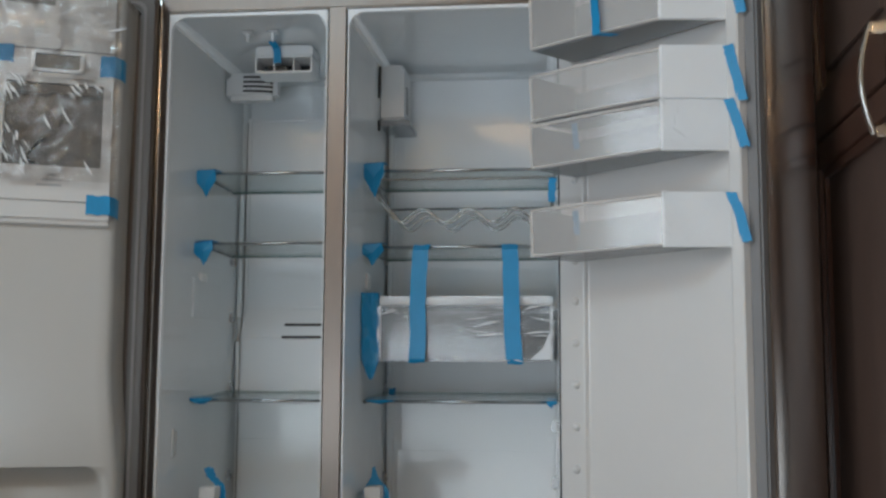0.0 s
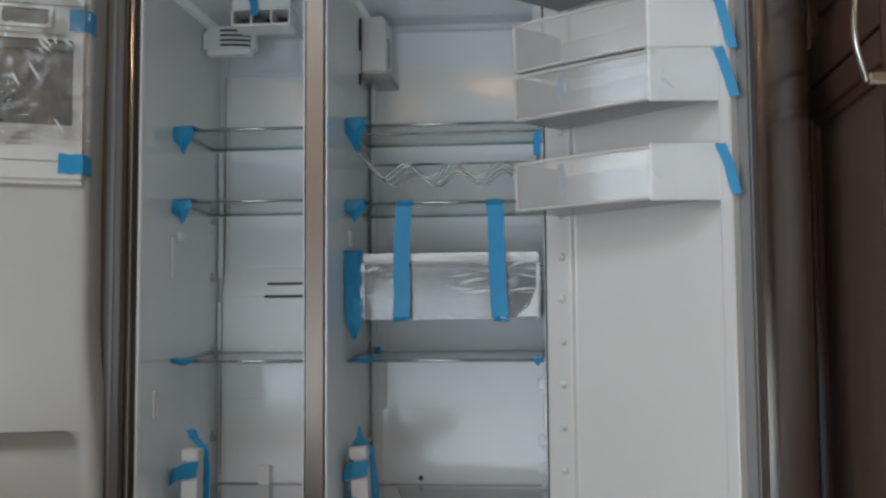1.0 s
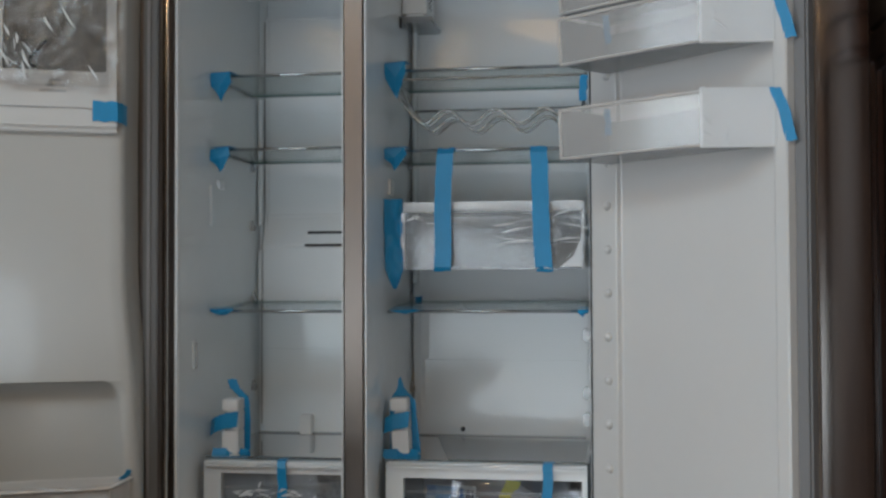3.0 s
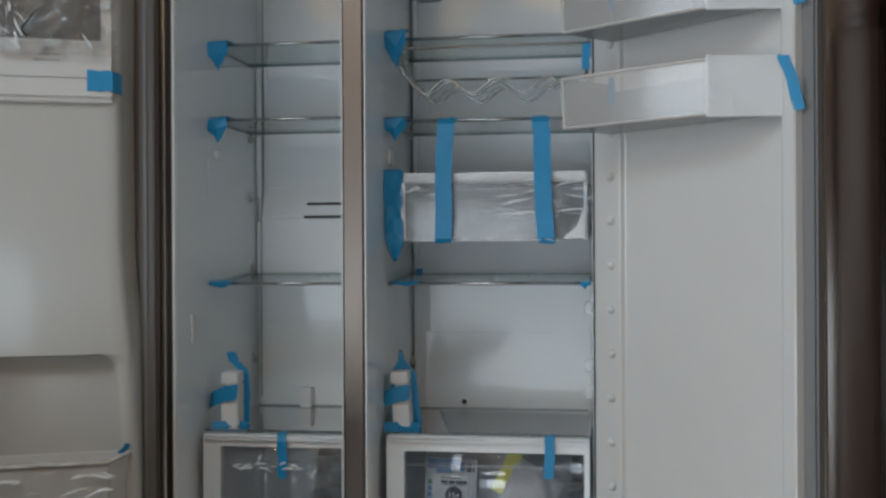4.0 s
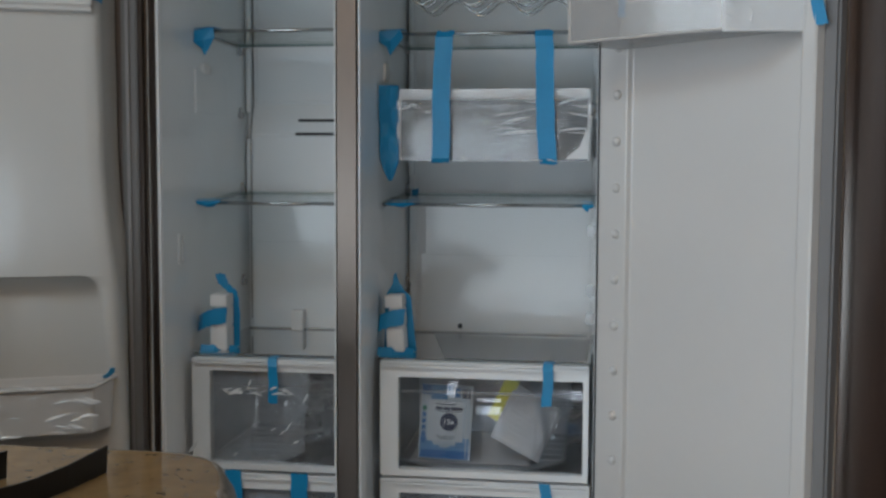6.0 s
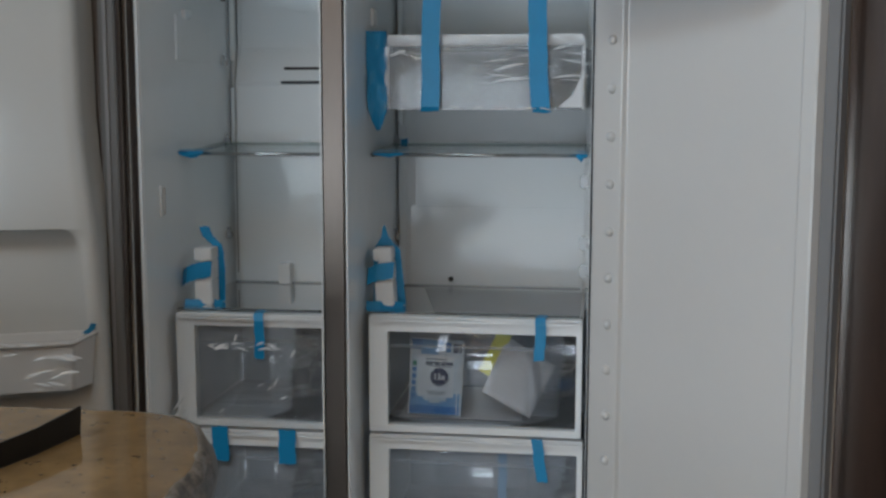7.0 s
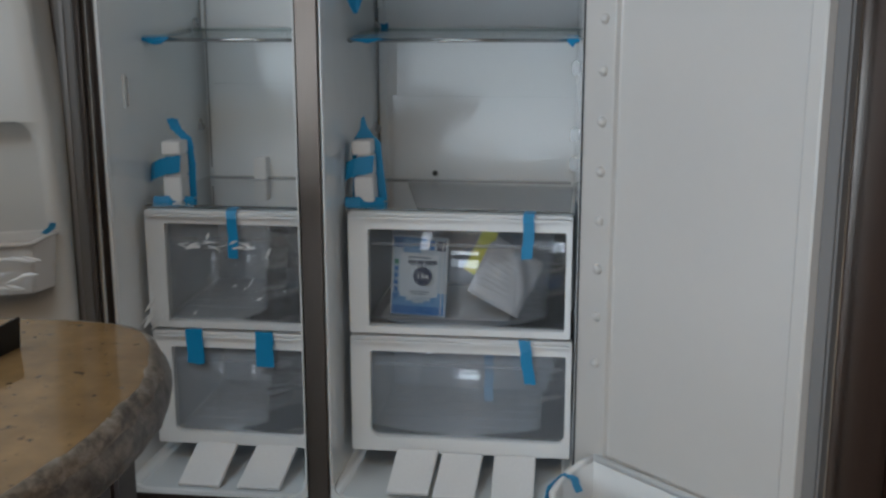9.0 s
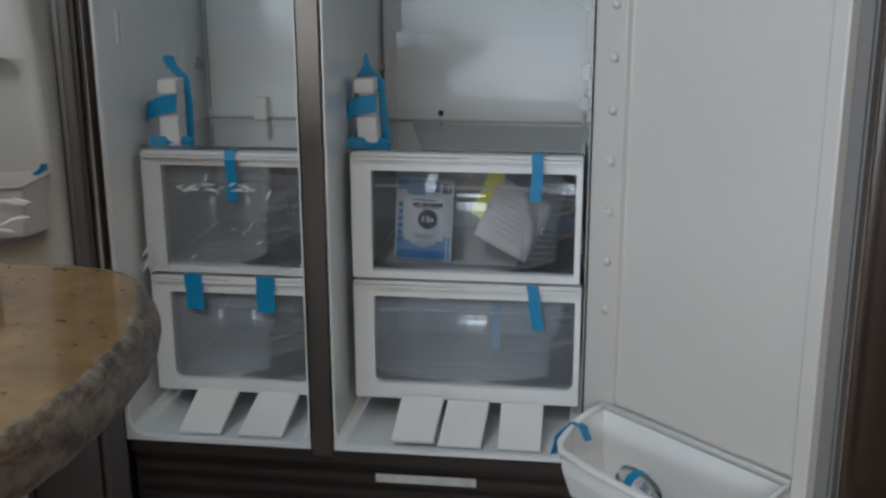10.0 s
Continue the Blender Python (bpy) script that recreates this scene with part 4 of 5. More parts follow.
# plastic-wrapped bin low on the freezer door
lbin = thing("door_bin", "white door bin wrapped in shiny clear plastic", "door bin", "door bins", m=LEFT)
bm = bmesh.new()
plan = [(0.018, 0.034), (0.040, 0.085), (0.070, 0.125), (0.330, 0.125), (0.356, 0.085), (0.366, 0.034)]
low, top = [], []
for s, p in plan:
    low.append(bm.verts.new((0.19 + (s - 0.19) * 0.97, p - 0.006, 0.556)))
    top.append(bm.verts.new((s, p, 0.643 if p < 0.1 else 0.636)))
k = len(plan)
faces = [bm.faces.new(low)] + [bm.faces.new((low[i], low[(i + 1) % k], top[(i + 1) % k], top[i])) for i in range(k)]
solid(bm, faces, 0.004)
bmesh.ops.bevel(bm, geom=[e for e in bm.edges if e.calc_length() > 0.02], offset=0.0015, segments=2, affect="EDGES")
part("tray", bm, DOOR_WHITE, lbin)
bm = bmesh.new()
add_tube(bm, [(s, p + 0.002, (0.643 if p < 0.1 else 0.636) + 0.002) for s, p in plan], 0.004, 8)
part("rim", bm, RIM, lbin, smooth=True)


def to_left(s, p, z):
    return LEFT @ Vector((s, p, z))


OUT_L = LEFT.to_3x3() @ Vector((0, 1, 0))
BIN_AT = lambda u, v: (to_left(0.066 + 0.268 * u, 0.130, 0.552 + 0.094 * v), OUT_L)
wrap = film("bin_wrap", BIN_AT, 40, 16, "crinkled clear plastic wrap round a door bin", amp=0.006, seed=12)
folds(wrap, BIN_AT, 28, 0, 18, 14, (0.015, 0.06), 0.0021)
HOUSE_AT = lambda u, v: (to_left(0.050 + 0.285 * u, 0.112, 1.36 + 0.385 * v), OUT_L)
wrap = film("housing_wrap", HOUSE_AT, 56, 60, "crinkled clear plastic film over the dispenser housing", amp=0.007, seed=21)
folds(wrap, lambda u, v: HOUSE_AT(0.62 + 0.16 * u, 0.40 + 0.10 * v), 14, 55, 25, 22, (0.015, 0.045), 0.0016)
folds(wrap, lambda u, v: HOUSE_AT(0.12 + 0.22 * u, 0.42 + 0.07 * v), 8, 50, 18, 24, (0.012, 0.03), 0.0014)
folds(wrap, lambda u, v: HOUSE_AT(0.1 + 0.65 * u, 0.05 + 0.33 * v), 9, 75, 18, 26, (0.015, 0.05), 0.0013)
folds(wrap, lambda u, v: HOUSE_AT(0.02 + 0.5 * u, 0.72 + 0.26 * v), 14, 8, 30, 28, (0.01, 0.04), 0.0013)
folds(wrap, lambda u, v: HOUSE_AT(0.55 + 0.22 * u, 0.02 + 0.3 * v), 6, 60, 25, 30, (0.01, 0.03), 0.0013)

# ---- right (fresh food) door; local x out of the inner face, y away from the hinge ----
PH = radians(46)
RIGHT = Matrix(((-math.cos(PH), math.sin(PH), 0, 0.487), (-math.sin(PH), -math.cos(PH), 0, -0.06), (0, 0, 1, 0), (0, 0, 0, 1)))
bm = bmesh.new()
rolled = [(-0.134, -0.05), (-0.030, -0.05), (-0.030, 0.406), (-0.034, 0.410)]
# slightly bowed steel edge, set aslant
for k in range(19):
    u = k / 18
    bow = 0.0045 * (1 - (2 * u - 1) ** 2)
    rolled.append((-0.037 - 0.066 * u + 0.43 * bow, 0.411 + 0.032 * u + 0.90 * bow))
rolled += [(-0.108, 0.4435), (-0.128, 0.4435), (-0.134, 0.438)]
add_prism(bm, rolled, "z", 0.02, 1.79)
rd = part("fresh_food_door", bm, STEEL, fridge, "open brushed steel door with smooth white lining")
rd.matrix_world = RIGHT
bm = bmesh.new()
add_ring(bm, round_rect(-0.046, 0.4120, 0.05, 1.775, (0.01,) * 4, 4), round_rect(-0.020, 0.385, 0.08, 1.745, (0.01,) * 4, 4), "x", -0.0298, -0.008)
bmesh.ops.bevel(bm, geom=[e for e in bm.edges if e.calc_length() > 0.2], offset=0.004, segments=2, affect="EDGES")
part("door_gasket", bm, GASKET, rd, "grey rubber door gasket")
bm = bmesh.new()
section = [(-0.0295, -0.018), (-0.012, -0.046), (-0.004, -0.045), (0.0, -0.040), (0.0, 0.0185), (-0.001, 0.0215), (-0.0085, 0.0245), (-0.0095, 0.0275), (-0.0095, 0.200), (-0.0095, 0.3555), (-0.0085, 0.3580), (0.0065, 0.3615), (0.008, 0.3640), (0.008, 0.3830), (0.0060, 0.3860), (-0.006, 0.3885), (-0.0295, 0.390)]
rows = [[bm.verts.new((p, s, z)) for p, s in section] for z in (0.085, 0.3, 0.6, 0.9, 1.2, 1.5, 1.742)]
for a, b in zip(rows, rows[1:]):
    for i in range(len(a) - 1):
        bm.faces.new((a[i], a[i + 1], b[i + 1], b[i]))
bm.faces.new(rows[0])
bm.faces.new(rows[-1])
part("door_lining", bm, DOOR_WHITE, rd, "smooth white moulded door lining")
bm = bmesh.new()
bmesh.ops.create_uvsphere(bm, u_segments=14, v_segments=8, radius=0.0085)
for v in bm.verts:
    v.co.x = max(-0.001, v.co.x) * 1.05
stud = part("bin_stud", bm, DOOR_WHITE, rd, "white moulded bin stud", smooth=True)
stud.location = (0, 0.0, 0.427)
for k in range(1, 16):
    more = new("bin_stud", stud.data)
    more.parent = rd
    more.location = (0, 0.0, 0.427 + 0.0795 * k)
    tagged(more, "white moulded bin stud")


def to_right(p, s, z):
    return RIGHT @ Vector((p, s, z))


def door_bin(z0, z1, label):
    """A bin that is deeper at the hinge, with a white end cap set aslant to the door."""
    b = thing("door_bin", label, "door bin", "door bins", m=RIGHT)
    P0, S0, P1, S1, F = 0.129, 0.009, 0.088, 0.2885, 0.366
    h = z1 - z0

    def front(u, v, back=0.0):
        bow = 0.004 * math.sin(math.pi * u)
        return (P0 + (P1 - P0) * u + bow - 0.004 * (1 - v) - back, S0 + (S1 - S0) * u, z0 + 0.003 + (h - 0.006) * v)
    bm = bmesh.new()
    add_sheet(bm, front, 12, 3, 0.0022)
    part("clear_front", bm, BIN_CLEAR, b, "clear frosted front wall")
    for nm, v, r, mat in (("front_rim", 1.0, 0.0032, RIM), ("front_foot", 0.0, 0.0024, RIM)):
        bm = bmesh.new()
        add_tube(bm, [front(k / 8, v) for k in range(9)], r, 6)
        part(nm, bm, mat, b)
    bm = bmesh.new()
    add_tube(bm, [front(0, 0), front(0, 1)], 0.0028, 6)
    part("corner_edge", bm, RIM, b)
    box("end_wall", (0.004, S0 - 0.002, z0 + 0.001), (P0 - 0.004, S0 + 0.001, z1 - 0.001), BIN_CLEAR, b, 0.001)
    box("back_wall", (0.003, S0 + 0.002, z0 + 0.004), (0.006, F - 0.02, z1 - 0.014), MILKY, b, 0.001)
    bm = bmesh.new()
    add_prism(bm, [(0.007, S0 + 0.002), (P0 - 0.008, S0 + 0.002), (P1 - 0.006, S1), (0.007, F - 0.008)], "z", z0, z0 + 0.003)
    part("bin_floor", bm, MILKY, b)
    bm = bmesh.new()
    add_prism(bm, [(P1 + 0.006, S1 - 0.002), (P1 + 0.006, S1 + 0.003), (0.003, F + 0.001), (-0.001, F + 0.001), (-0.001, F - 0.004), (P1, S1 - 0.003)], "z", z0 - 0.002, z1 + 0.002)
    bmesh.ops.bevel(bm, geom=bm.edges[:], offset=0.0012, segments=2, affect="EDGES")
    part("end_cap", bm, CAP_WHITE, b, "opaque white end cap")
    return b


door_bin(1.611, 1.738, "tall clear door bin with white end cap, taped shut")
door_bin(1.472, 1.562, "clear empty door bin with white end cap and tape")
door_bin(1.382, 1.467, "clear empty door bin with white end cap, hung close below another")
door_bin(1.217, 1.307, "clear empty door bin with white end cap wrapped in film")

for z0, z1, sd in ((1.382, 1.467, 61), (1.217, 1.307, 62)):
    CAP_AT = lambda u, v: (to_right(0.094 - 0.09 * u, 0.291 + 0.074 * u, z0 + (z1 - z0) * v), RIGHT.to_3x3() @ Vector((0.65, 0.76, 0)))
    wrap = film("cap_film", lambda u, v: (CAP_AT(u, v)[0] + CAP_AT(u, v)[1] * 0.005, CAP_AT(u, v)[1]), 10, 8, "thin clear film stretched over a bin end cap", amp=0.002, seed=sd)
    wrap.visible_shadow = False
    folds(wrap, lambda u, v: CAP_AT(0.35 * u, v), 7, 60, 40, sd, (0.008, 0.03), 0.0010)
    folds(wrap, lambda u, v: CAP_AT(-0.02 + 0.04 * u, 1.0 - 0.06 * v), 4, 20, 60, sd + 5, (0.006, 0.02), 0.0012)

# deep white bin at the foot of the fresh food door
deep = thing("deep_door_bin", "deep white door bin taped at its corner", "door bin", "door bins", m=RIGHT)
plan = [(0.003, 0.006), (0.035, 0.004), (0.080, 0.006), (0.108, 0.014), (0.122, 0.030), (0.128, 0.10), (0.130, 0.20), (0.126, 0.30), (0.110, 0.345), (0.060, 0.358), (0.003, 0.360)]


def deep_z(p):
    return 0.262 - 0.042 * (p / 0.13) ** 1.6


bm = bmesh.new()
low = [bm.verts.new((0.004 + p * 0.86, 0.18 + (s - 0.18) * 0.93, 0.148)) for p, s in plan]
mid = [bm.verts.new((0.002 + p * 0.97, 0.18 + (s - 0.18) * 0.985, 0.19)) for p, s in plan]
top = [bm.verts.new((p, s, deep_z(p))) for p, s in plan]
k = len(plan)
faces = [bm.faces.new(low)]
for a, b in ((low, mid), (mid, top)):
    faces += [bm.faces.new((a[i], a[(i + 1) % k], b[(i + 1) % k], b[i])) for i in range(k)]
solid(bm, faces, 0.004)
part("tray", bm, CAP_WHITE, deep, smooth=False)
bm = bmesh.new()
add_tube(bm, [(p, s, deep_z(p)) for p, s in plan] + [(plan[0][0], plan[0][1], deep_z(plan[0][0]))], 0.0062, 10)
part("rim", bm, CAP_WHITE, deep, smooth=True)
# small wrapped bottle lying in it
bottle = thing("wrapped_bottle", "small clear wrapped bottle with blue tape band lying in a bin", "bottle", m=RIGHT @ pose(0.070, 0.105, 0.205, -97, 0, -8))
bm = bmesh.new()
outline = [(0.0, 0.004), (0.010, 0.016), (0.030, 0.021), (0.055, 0.021), (0.075, 0.018), (0.085, 0.012)]
for (a, r), (b, q) in zip(outline, outline[1:]):
    bmesh.ops.create_cone(bm, cap_ends=False, segments=16, radius1=r, radius2=q, depth=b - a, matrix=Matrix.Translation((0, 0, (a + b) / 2)))
bmesh.ops.remove_doubles(bm, verts=bm.verts, dist=0.0005)
part("body", bm, CLEAR, bottle, smooth=True)
bm = bmesh.new()
bmesh.ops.create_cone(bm, cap_ends=False, segments=16, radius1=0.0218, radius2=0.0218, depth=0.016, matrix=Matrix.Translation((0, 0, 0.042)))
part("tape_band", bm, TAPE, bottle)
bm = bmesh.new()
add_sheet(bm, lambda u, v: (0.024 * math.cos(2.6 * u - 0.6), 0.024 * math.sin(2.6 * u - 0.6), 0.054 + 0.036 * v + 0.004 * u), 8, 2, 0.0008)
part("paper_label", bm, CAP_WHITE, bottle)

# ---- blue tape ----
UP = (0, 0, 1)
XA = (1, 0, 0)
YA = (0, 1, 0)
tape("long blue tape strip holding the shallow drawer to its shelf", [(0.157, 0.176, 1.284), (0.156, 0.156, 1.270), (0.151, 0.153, 1.15), (0.150, 0.155, 1.035), (0.150, 0.163, 1.026)], 0.035, XA, seed=2)
tape("long blue tape strip holding the shallow drawer to its shelf", [(0.350, 0.176, 1.284), (0.350, 0.156, 1.270), (0.353, 0.153, 1.15), (0.358, 0.155, 1.035), (0.362, 0.163, 1.024)], 0.035, XA, seed=3)
bm = bmesh.new()


def end_tape(u, v):
    """Wide creased tape that tapers into a pointed tail below."""
    half = 0.019 * (1 if v > 0.22 else 0.15 + 0.85 * v / 0.22)
    x = 0.045 + 0.003 * (1 - v) + half * (2 * u - 1) + (0.004 if v < 0.2 else 0) * (0.2 - v)
    q = Vector((u * 2.2, v * 7, 1.7))
    return (x, 0.166 + 0.006 * (2 * u - 1) + 0.008 * noise.noise(q) + 0.003 * noise.noise(q * 2.5), 0.990 + 0.188 * v)


add_sheet(bm, end_tape, 10, 30, 0.0007)
tagged(part("tape_strip", bm, TAPE, smooth=True), "wide creased blue tape with a pointed tail on the drawer end", "tape", "blue masking tape strips")


def corner_tape(x, y, z, w, h, seed, right=False):
    """A folded, pointed piece of tape over a shelf's corner."""
    rng = random.Random(seed)
    sgn = -1 if right else 1
    pts = [(-0.55, 0.02), (0.45, 0.10), (0.50, -0.25), (0.18, -0.75), (0.02, -1.0), (-0.22, -0.70), (-0.52, -0.42)]
    bm = bmesh.new()
    one = [bm.verts.new((x + sgn * a * w + rng.uniform(-0.002, 0.002), y + 0.006 * a + rng.uniform(-0.003, 0.003), z + b * h + rng.uniform(-0.002, 0.002))) for a, b in pts]
    mid = bm.verts.new((x, y - 0.006, z - 0.4 * h))
    faces = [bm.faces.new((one[i], one[(i + 1) % 7], mid)) for i in range(7)]
    solid(bm, faces, 0.0007)
    # flap over the shelf edge
    f = [bm.verts.new(q) for q in ((x - sgn * 0.5 * w, y, z + 0.004), (x + sgn * 0.5 * w, y, z + 0.006), (x + sgn * 0.6 * w, y + 0.035, z + 0.006), (x - sgn * 0.4 * w, y + 0.03, z + 0.005))]
    fl = bm.faces.new(f)
    solid(bm, [fl], 0.0007)
    tagged(part("tape_corner", bm, TAPE), "crumpled blue tape folded over a glass shelf corner", "tape", "blue tape on shelf corners")


corner_tape(-0.333, 0.172, 1.453, 0.042, 0.060, 1)
corner_tape(-0.335, 0.172, 1.292, 0.042, 0.052, 2)
corner_tape(0.050, 0.172, 1.463, 0.044, 0.075, 3)
corner_tape(0.048, 0.172, 1.283, 0.046, 0.045, 4)
corner_tape(-0.330, 0.172, 0.946, 0.050, 0.012, 5)
corner_tape(0.068, 0.172, 0.946, 0.058, 0.009, 6)
corner_tape(0.438, 0.172, 0.946, 0.020, 0.014, 7, True)
corner_tape(-0.040, 0.172, 1.450, 0.014, 0.016, 8, True)
tape("blue tape hanging at a shelf end", [(0.442, 0.172, 1.428), (0.441, 0.168, 1.40), (0.440, 0.170, 1.375)], 0.016, XA, seed=9)
tape("small blue tape on a rear shelf stud", [(0.050, 0.41, 0.962), (0.066, 0.408, 0.966)], 0.012, UP, seed=19)
# tape round the packing blocks
for x, zb, s in ((-0.322, 0.644, 1), (0.045, 0.649, 1)):
    tape("blue tape wound round a white packing block", [(x - 0.034 if x < 0 else x - 0.020, 0.175, zb + 0.048), (x - 0.016, 0.150, zb + 0.060), (x + 0.0, 0.1475, zb + 0.066), (x + 0.036, 0.148, zb + 0.074)], 0.034, (0.1, 0, 1), seed=21)
    tape("blue tape under a white packing block", [(x - 0.018, 0.14, zb + 0.002), (x + 0.010, 0.146, zb + 0.004), (x + 0.05, 0.17, zb - 0.001)], 0.020, (0, 0.6, 1), seed=23)
    if x > 0:
        bm = bmesh.new()
        hood = [(-0.016, -0.004), (0.052, -0.004), (0.048, 0.030), (0.043, 0.075), (0.040, 0.106), (0.026, 0.120), (0.016, 0.134), (0.009, 0.156), (0.004, 0.150), (0.002, 0.132), (-0.008, 0.116), (-0.016, 0.100), (-0.013, 0.05)]
        add_prism(bm, [(x + a, zb + b) for a, b in hood], "y", 0.1985, 0.1993)
        tagged(part("tape_strip", bm, TAPE), "blue tape hood with a pointed tip behind a packing block", "tape", "blue masking tape strips")
        continue
    tape("blue tape standing behind a white packing block", [(x + 0.004, 0.200, zb + 0.152), (x + 0.012, 0.199, zb + 0.132), (x + 0.030, 0.198, zb + 0.116), (x + 0.036, 0.197, zb + 0.09), (x + 0.037, 0.197, zb + 0.0)], 0.022, XA, seed=22)
# tape over the drawer fronts
tape("short blue tape strip over a drawer front", [(-0.178, 0.135, 0.640), (-0.176, 0.098, 0.640), (-0.173, 0.089, 0.625), (-0.171, 0.088, 0.552)], 0.019, XA, seed=31)
tape("short blue tape strip over a drawer front", [(-0.256, 0.094, 0.413), (-0.255, 0.092, 0.345)], 0.033, XA, seed=32)
tape("short blue tape strip over a drawer front", [(-0.122, 0.094, 0.411), (-0.121, 0.092, 0.343)], 0.034, XA, seed=33)
tape("short blue tape strip over a drawer front", [(0.369, 0.130, 0.644), (0.368, 0.096, 0.645), (0.367, 0.093, 0.630), (0.366, 0.094, 0.562)], 0.020, XA, seed=34)
tape("slanted blue tape strip over a drawer front", [(0.362, 0.094, 0.412), (0.365, 0.093, 0.39), (0.374, 0.094, 0.329)], 0.021, XA, seed=35)
tape("blue tape strip stuck inside the lower crisper", [(0.296, 0.150, 0.378), (0.294, 0.150, 0.272)], 0.017, XA, seed=36)
tape("blue tape over the ice maker front", [(-0.190, 0.170, 1.751), (-0.182, 0.188, 1.740), (-0.180, 0.1905, 1.705)], 0.018, XA, seed=37)
# tape on the right door's bins
SA = RIGHT.to_3x3() @ Vector((-0.35, 1, 0))
for z0, z1, sd in ((1.615, 1.735, 41), (1.462, 1.561, 42), (1.382, 1.467, 43), (1.222, 1.307, 44)):
    tape("blue tape from a bin end cap to the door edge", [to_right(0.014, 0.370, z1), to_right(0.010, 0.377, (z0 + z1) / 2 + 0.02), to_right(0.004, 0.392, z0)], 0.018, SA, seed=sd)
DA = RIGHT.to_3x3() @ Vector((0, 1, 0))
tape("short blue tape strip on a clear bin front", [to_right(0.1105, 0.104, 1.458), to_right(0.1095, 0.109, 1.408)], 0.014, DA, seed=45)
tape("short blue tape strip on a clear bin front", [to_right(0.1105, 0.104, 1.296), to_right(0.1095, 0.109, 1.252)], 0.014, DA, seed=46)
tape("blue tape round the tall bin front", [to_right(0.118, 0.163, 1.735), to_right(0.1175, 0.164, 1.66), to_right(0.1165, 0.165, 1.608), to_right(0.095, 0.19, 1.605)], 0.018, DA, seed=47)
tape("blue tape on the deep bin's corner", [to_right(0.118, 0.010, 0.212), to_right(0.100, 0.004, 0.240), to_right(0.072, 0.006, 0.253), to_right(0.064, 0.020, 0.246), to_right(0.062, 0.030, 0.225)], 0.022, RIGHT.to_3x3() @ Vector((1, 0.2, 0.2)), seed=48)
# tape on the left door
SL = LEFT.to_3x3() @ Vector((1, 0, 0))
tape("blue tape at the dispenser housing's edge", [to_left(0.088, 0.104, 1.590), to_left(0.060, 0.104, 1.591), to_left(0.046, 0.088, 1.591), to_left(0.040, 0.070, 1.590)], 0.042, UP, seed=51)
tape("blue tape at the dispenser housing's edge", [to_left(0.104, 0.100, 1.319), to_left(0.060, 0.101, 1.319), to_left(0.050, 0.086, 1.318), to_left(0.044, 0.070, 1.317)], 0.037, UP, seed=52)
tape("blue tape at the dispenser housing's edge", [to_left(0.275, 0.104, 1.602), to_left(0.245, 0.104, 1.604)], 0.034, UP, seed=53)
tape("blue tape on the wrapped bin's corner", [to_left(0.052, 0.096, 0.648), to_left(0.038, 0.078, 0.656), to_left(0.026, 0.058, 0.650), to_left(0.020, 0.050, 0.630), to_left(0.0195, 0.046, 0.612)], 0.020, LEFT.to_3x3() @ Vector((0.5, 0.8, 0.2)), seed=54)

# ---- granite island in the foreground ----
TOP = 0.69
island = thing("island", "tan polished granite island top on dark wooden base", "island")
rim = [(-1.30, -0.772), (-0.20, -0.772), (-0.10, -0.772), (-0.06, -0.7725), (-0.030, -0.774), (-0.008, -0.779), (0.012, -0.788), (0.034, -0.804), (0.049, -0.822), (0.062, -0.846), (0.073, -0.872), (0.084, -0.905), (0.091, -0.935)]
rim += [(0.097, -0.96), (0.102, -1.04), (0.100, -1.10), (0.090, -1.17), (0.066, -1.24), (0.02, -1.31), (-0.06, -1.37), (-0.18, -1.40), (-1.30, -1.40)]


def smooth_line(pts, cuts):
    out = []
    for a, b in zip(pts, pts[1:] + pts[:1]):
        d = (Vector(b) - Vector(a)).length
        m = max(1, int(d / cuts))
        out += [tuple(Vector(a).lerp(Vector(b), i / m)) for i in range(m)]
    return out


line = smooth_line(rim, 0.014)


def offset(pts, d, wobble=0.0, seed=0):
    k, out = len(pts), []
    for i in range(k):
        a, b = Vector(pts[i - 1]), Vector(pts[(i + 1) % k])
        t = (b - a).normalized()
        nrm = Vector((-t.y, t.x))
        w = wobble * noise.noise(Vector((pts[i][0] * 45, pts[i][1] * 45, seed)))
        out.append(Vector(pts[i]) + nrm * (d + w))
    return out


bm = bmesh.new()
add_prism(bm, [tuple(v) for v in offset(line, -0.009)], "z", TOP - 0.012, TOP)
part("worktop", bm, GRANITE, island, "tan polished granite top")
levels = [(-0.016, TOP - 0.0015, 0.000), (-0.0085, TOP + 0.0004, 0.003), (-0.004, TOP - 0.002, 0.003), (-0.001, TOP - 0.007, 0.004), (0.001, TOP - 0.013, 0.004), (0.005, TOP - 0.019, 0.003), (0.008, TOP - 0.028, 0.002), (0.007, TOP - 0.037, 0.002), (0.001, TOP - 0.044, 0.002), (-0.03, TOP - 0.047, 0.0)]


def edge_band(name, a, b, mat, label):
    """One band of the worktop's rim, between two of its levels."""
    bm = bmesh.new()
    rings = [[bm.verts.new((p.x, p.y, levels[i][1] + 0.4 * levels[i][2] * noise.noise(Vector((p.x * 60, p.y * 60, 5))))) for p in offset(line, levels[i][0], levels[i][2], i)] for i in range(a, b + 1)]
    k = len(line)
    for r, q in zip(rings, rings[1:]):
        for i in range(k):
            bm.faces.new((r[i], r[(i + 1) % k], q[(i + 1) % k], q[i]))
    if b == len(levels) - 1:
        bm.faces.new(rings[-1])
    part(name, bm, mat, island, label, smooth=True)


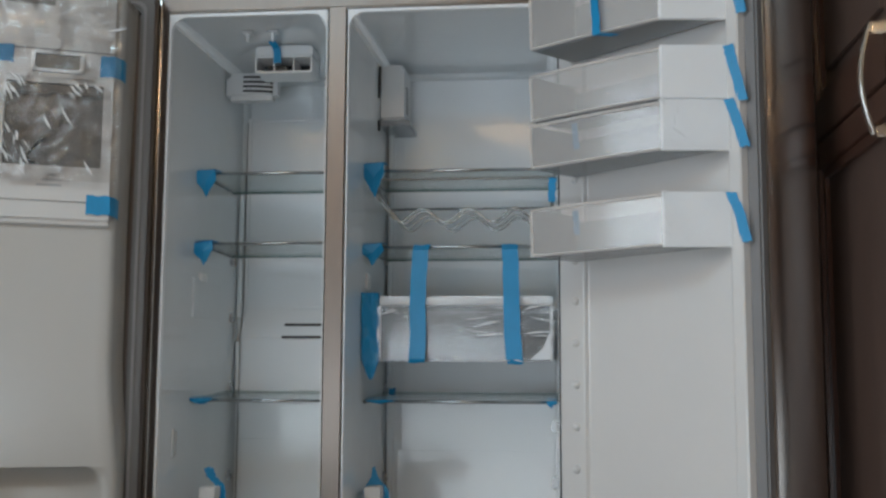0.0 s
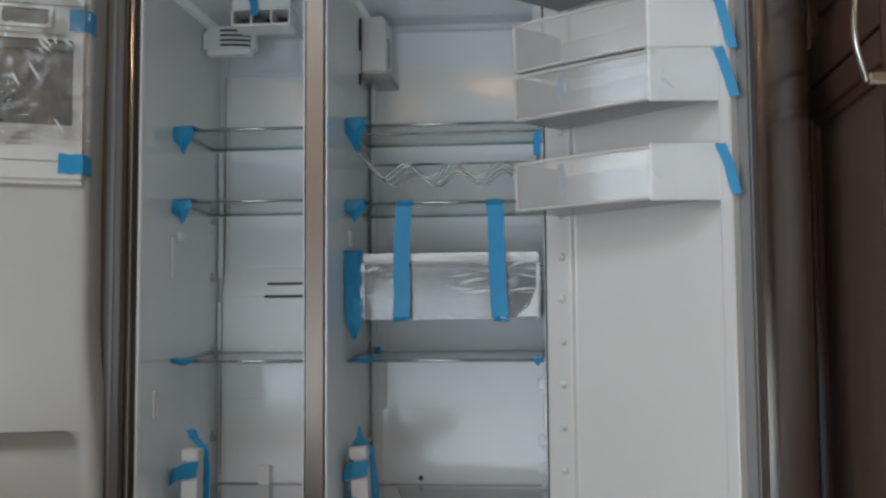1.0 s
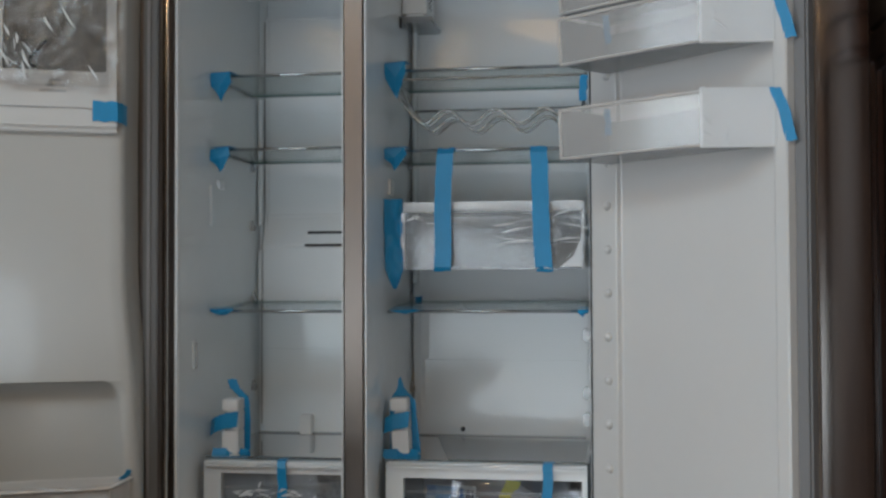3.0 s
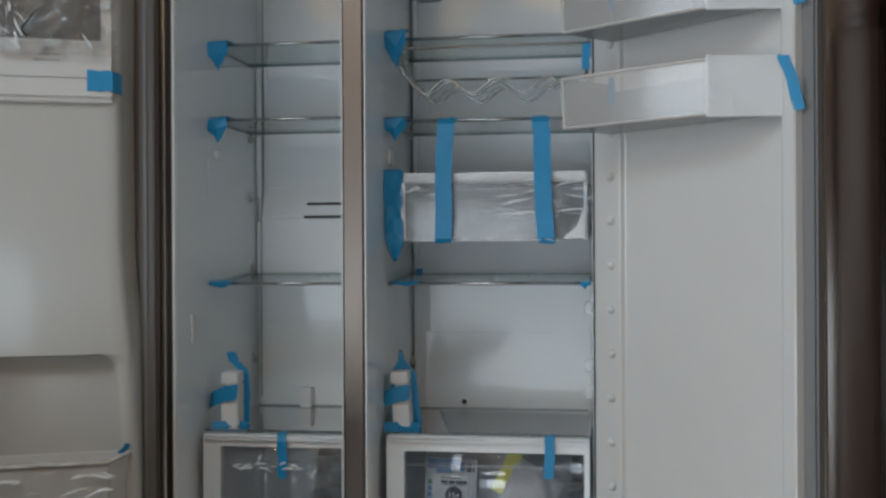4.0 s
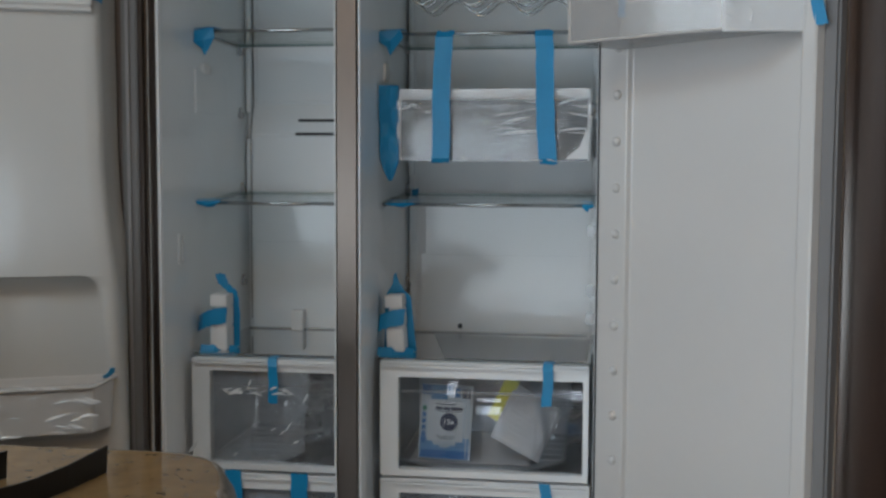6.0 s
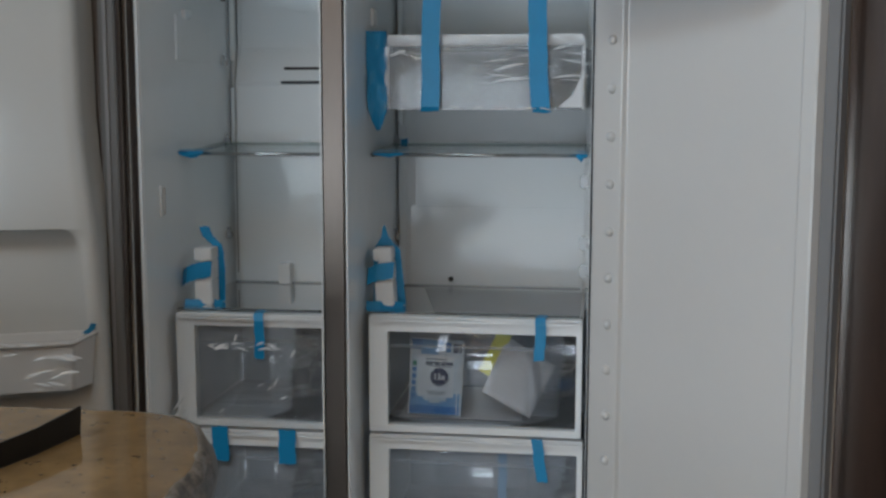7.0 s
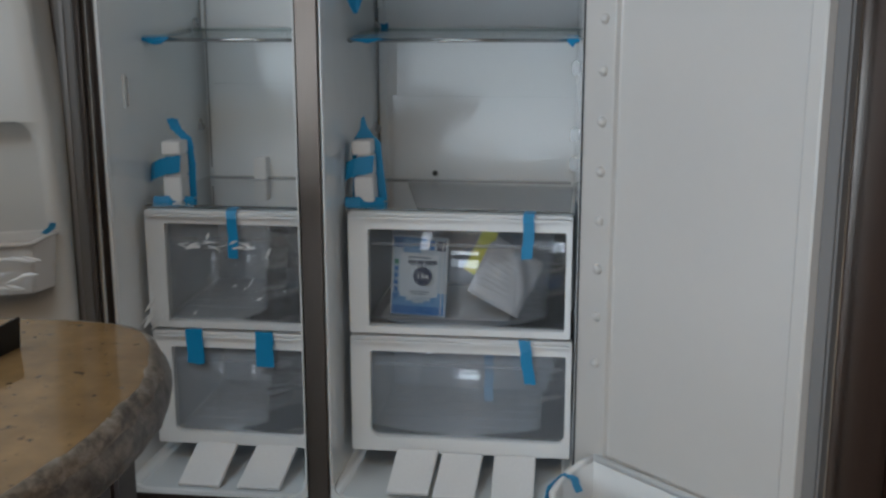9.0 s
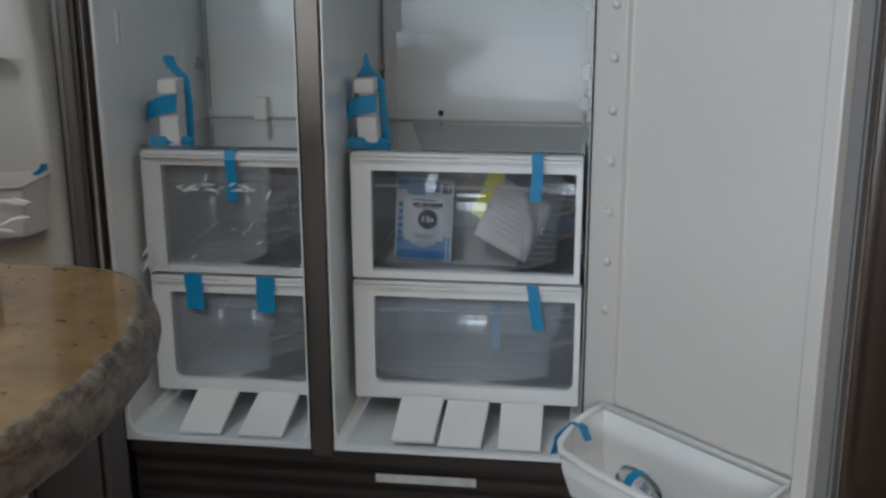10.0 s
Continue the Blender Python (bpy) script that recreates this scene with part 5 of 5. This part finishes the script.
edge_band("arris", 0, 4, GRANITE_CHIP, "chipped grey and cream granite arris")
edge_band("edge", 4, len(levels) - 1, GRANITE_EDGE, "dark honed granite edge")
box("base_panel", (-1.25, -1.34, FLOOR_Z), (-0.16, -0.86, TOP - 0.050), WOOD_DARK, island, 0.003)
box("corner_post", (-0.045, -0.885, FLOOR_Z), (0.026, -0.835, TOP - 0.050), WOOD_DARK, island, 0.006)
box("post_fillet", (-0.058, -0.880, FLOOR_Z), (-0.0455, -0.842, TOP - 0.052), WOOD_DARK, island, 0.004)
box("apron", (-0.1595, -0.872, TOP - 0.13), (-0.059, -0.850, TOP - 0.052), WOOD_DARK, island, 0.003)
# curved black rubber strip lying on its edge on the top
arc = [(-0.064, -0.872), (-0.068, -0.90), (-0.074, -0.94), (-0.086, -0.985), (-0.105, -1.02), (-0.135, -1.04), (-0.165, -1.02), (-0.178, -0.98), (-0.176, -0.94), (-0.160, -0.907)]
bm = bmesh.new()
pts = smooth_line(arc, 0.012)
cut = min(range(len(pts)), key=lambda i: (Vector(pts[i]) - Vector(arc[-1])).length)
pts = pts[:cut + 1]
hi = [0.030 - 0.006 * math.sin(math.pi * i / (len(pts) - 1)) for i in range(len(pts))]
rows = [[bm.verts.new((x, y, TOP + 0.0005)), bm.verts.new((x + 0.002, y, TOP + h))] for (x, y), h in zip(pts, hi)]
faces = [bm.faces.new((a[0], b[0], b[1], a[1])) for a, b in zip(rows, rows[1:])]
solid(bm, faces, 0.002)
tagged(part("rubber_strip", bm, BLACK), "curled matt black rubber strip standing on the granite top", "strip")

# ---- tall dark wooden cabinet at right angles to the refrigerator ----
CX = 0.95
cab = thing("pantry_cabinet", "tall dark cherry panelled cabinet with arched metal handle", "cabinet")
box("body", (CX + 0.022, -0.80, FLOOR_Z), (1.56, 0.60, 2.30), WOOD, cab, 0.003)
door = box("cabinet_door", (CX + 0.010, -0.655, 0.05), (CX + 0.0215, 0.02, 2.25), WOOD_PANEL, cab, 0.001, "panelled door")
for lo, hi, nm in (((-0.655, 0.05), (-0.52, 2.25), "stile"), ((-0.080, 0.05), (0.02, 2.25), "stile"), ((-0.5195, 1.387), (-0.0805, 1.438), "rail"), ((-0.5195, 1.444), (-0.0805, 1.520), "rail"), ((-0.5195, 0.05), (-0.0805, 0.16), "rail"), ((-0.5195, 2.14), (-0.0805, 2.25), "rail")):
    box(nm, (CX - 0.006, lo[0], lo[1]), (CX + 0.0098, hi[0], hi[1]), WOOD, door, 0.002)
for z0, z1 in ((0.161, 1.3865), (1.5205, 2.139)):
    bm = bmesh.new()
    add_ring(bm, round_rect(-0.519, -0.081, z0, z1, (0,) * 4, 1)[::2], round_rect(-0.502, -0.098, z0 + 0.017, z1 - 0.017, (0,) * 4, 1)[::2], "x", CX + 0.001, CX + 0.0097)
    part("panel_moulding", bm, WOOD, door)
    box("raised_panel", (CX + 0.003, -0.475, z0 + 0.045), (CX + 0.0096, -0.125, z1 - 0.045), WOOD_PANEL, door, 0.003)
bm = bmesh.new()
arch = [(CX - 0.030 - 0.016 * math.sin(math.pi * k / 16), -0.541, 1.353 + 0.168 * k / 16) for k in range(17)]
rows = [[bm.verts.new((x, y - 0.007, z)), bm.verts.new((x, y + 0.007, z))] for x, y, z in arch]
faces = [bm.faces.new((a[0], a[1], b[1], b[0])) for a, b in zip(rows, rows[1:])]
solid(bm, faces, 0.006)
bmesh.ops.bevel(bm, geom=bm.edges[:], offset=0.0012, segments=1, affect="EDGES")
hd = part("handle", bm, NICKEL, cab, "arched satin nickel handle")
for z in (1.356, 1.512):
    box("handle_foot", (CX - 0.032, -0.548, z - 0.007), (CX - 0.0062, -0.534, z + 0.010), NICKEL, hd, 0.002)
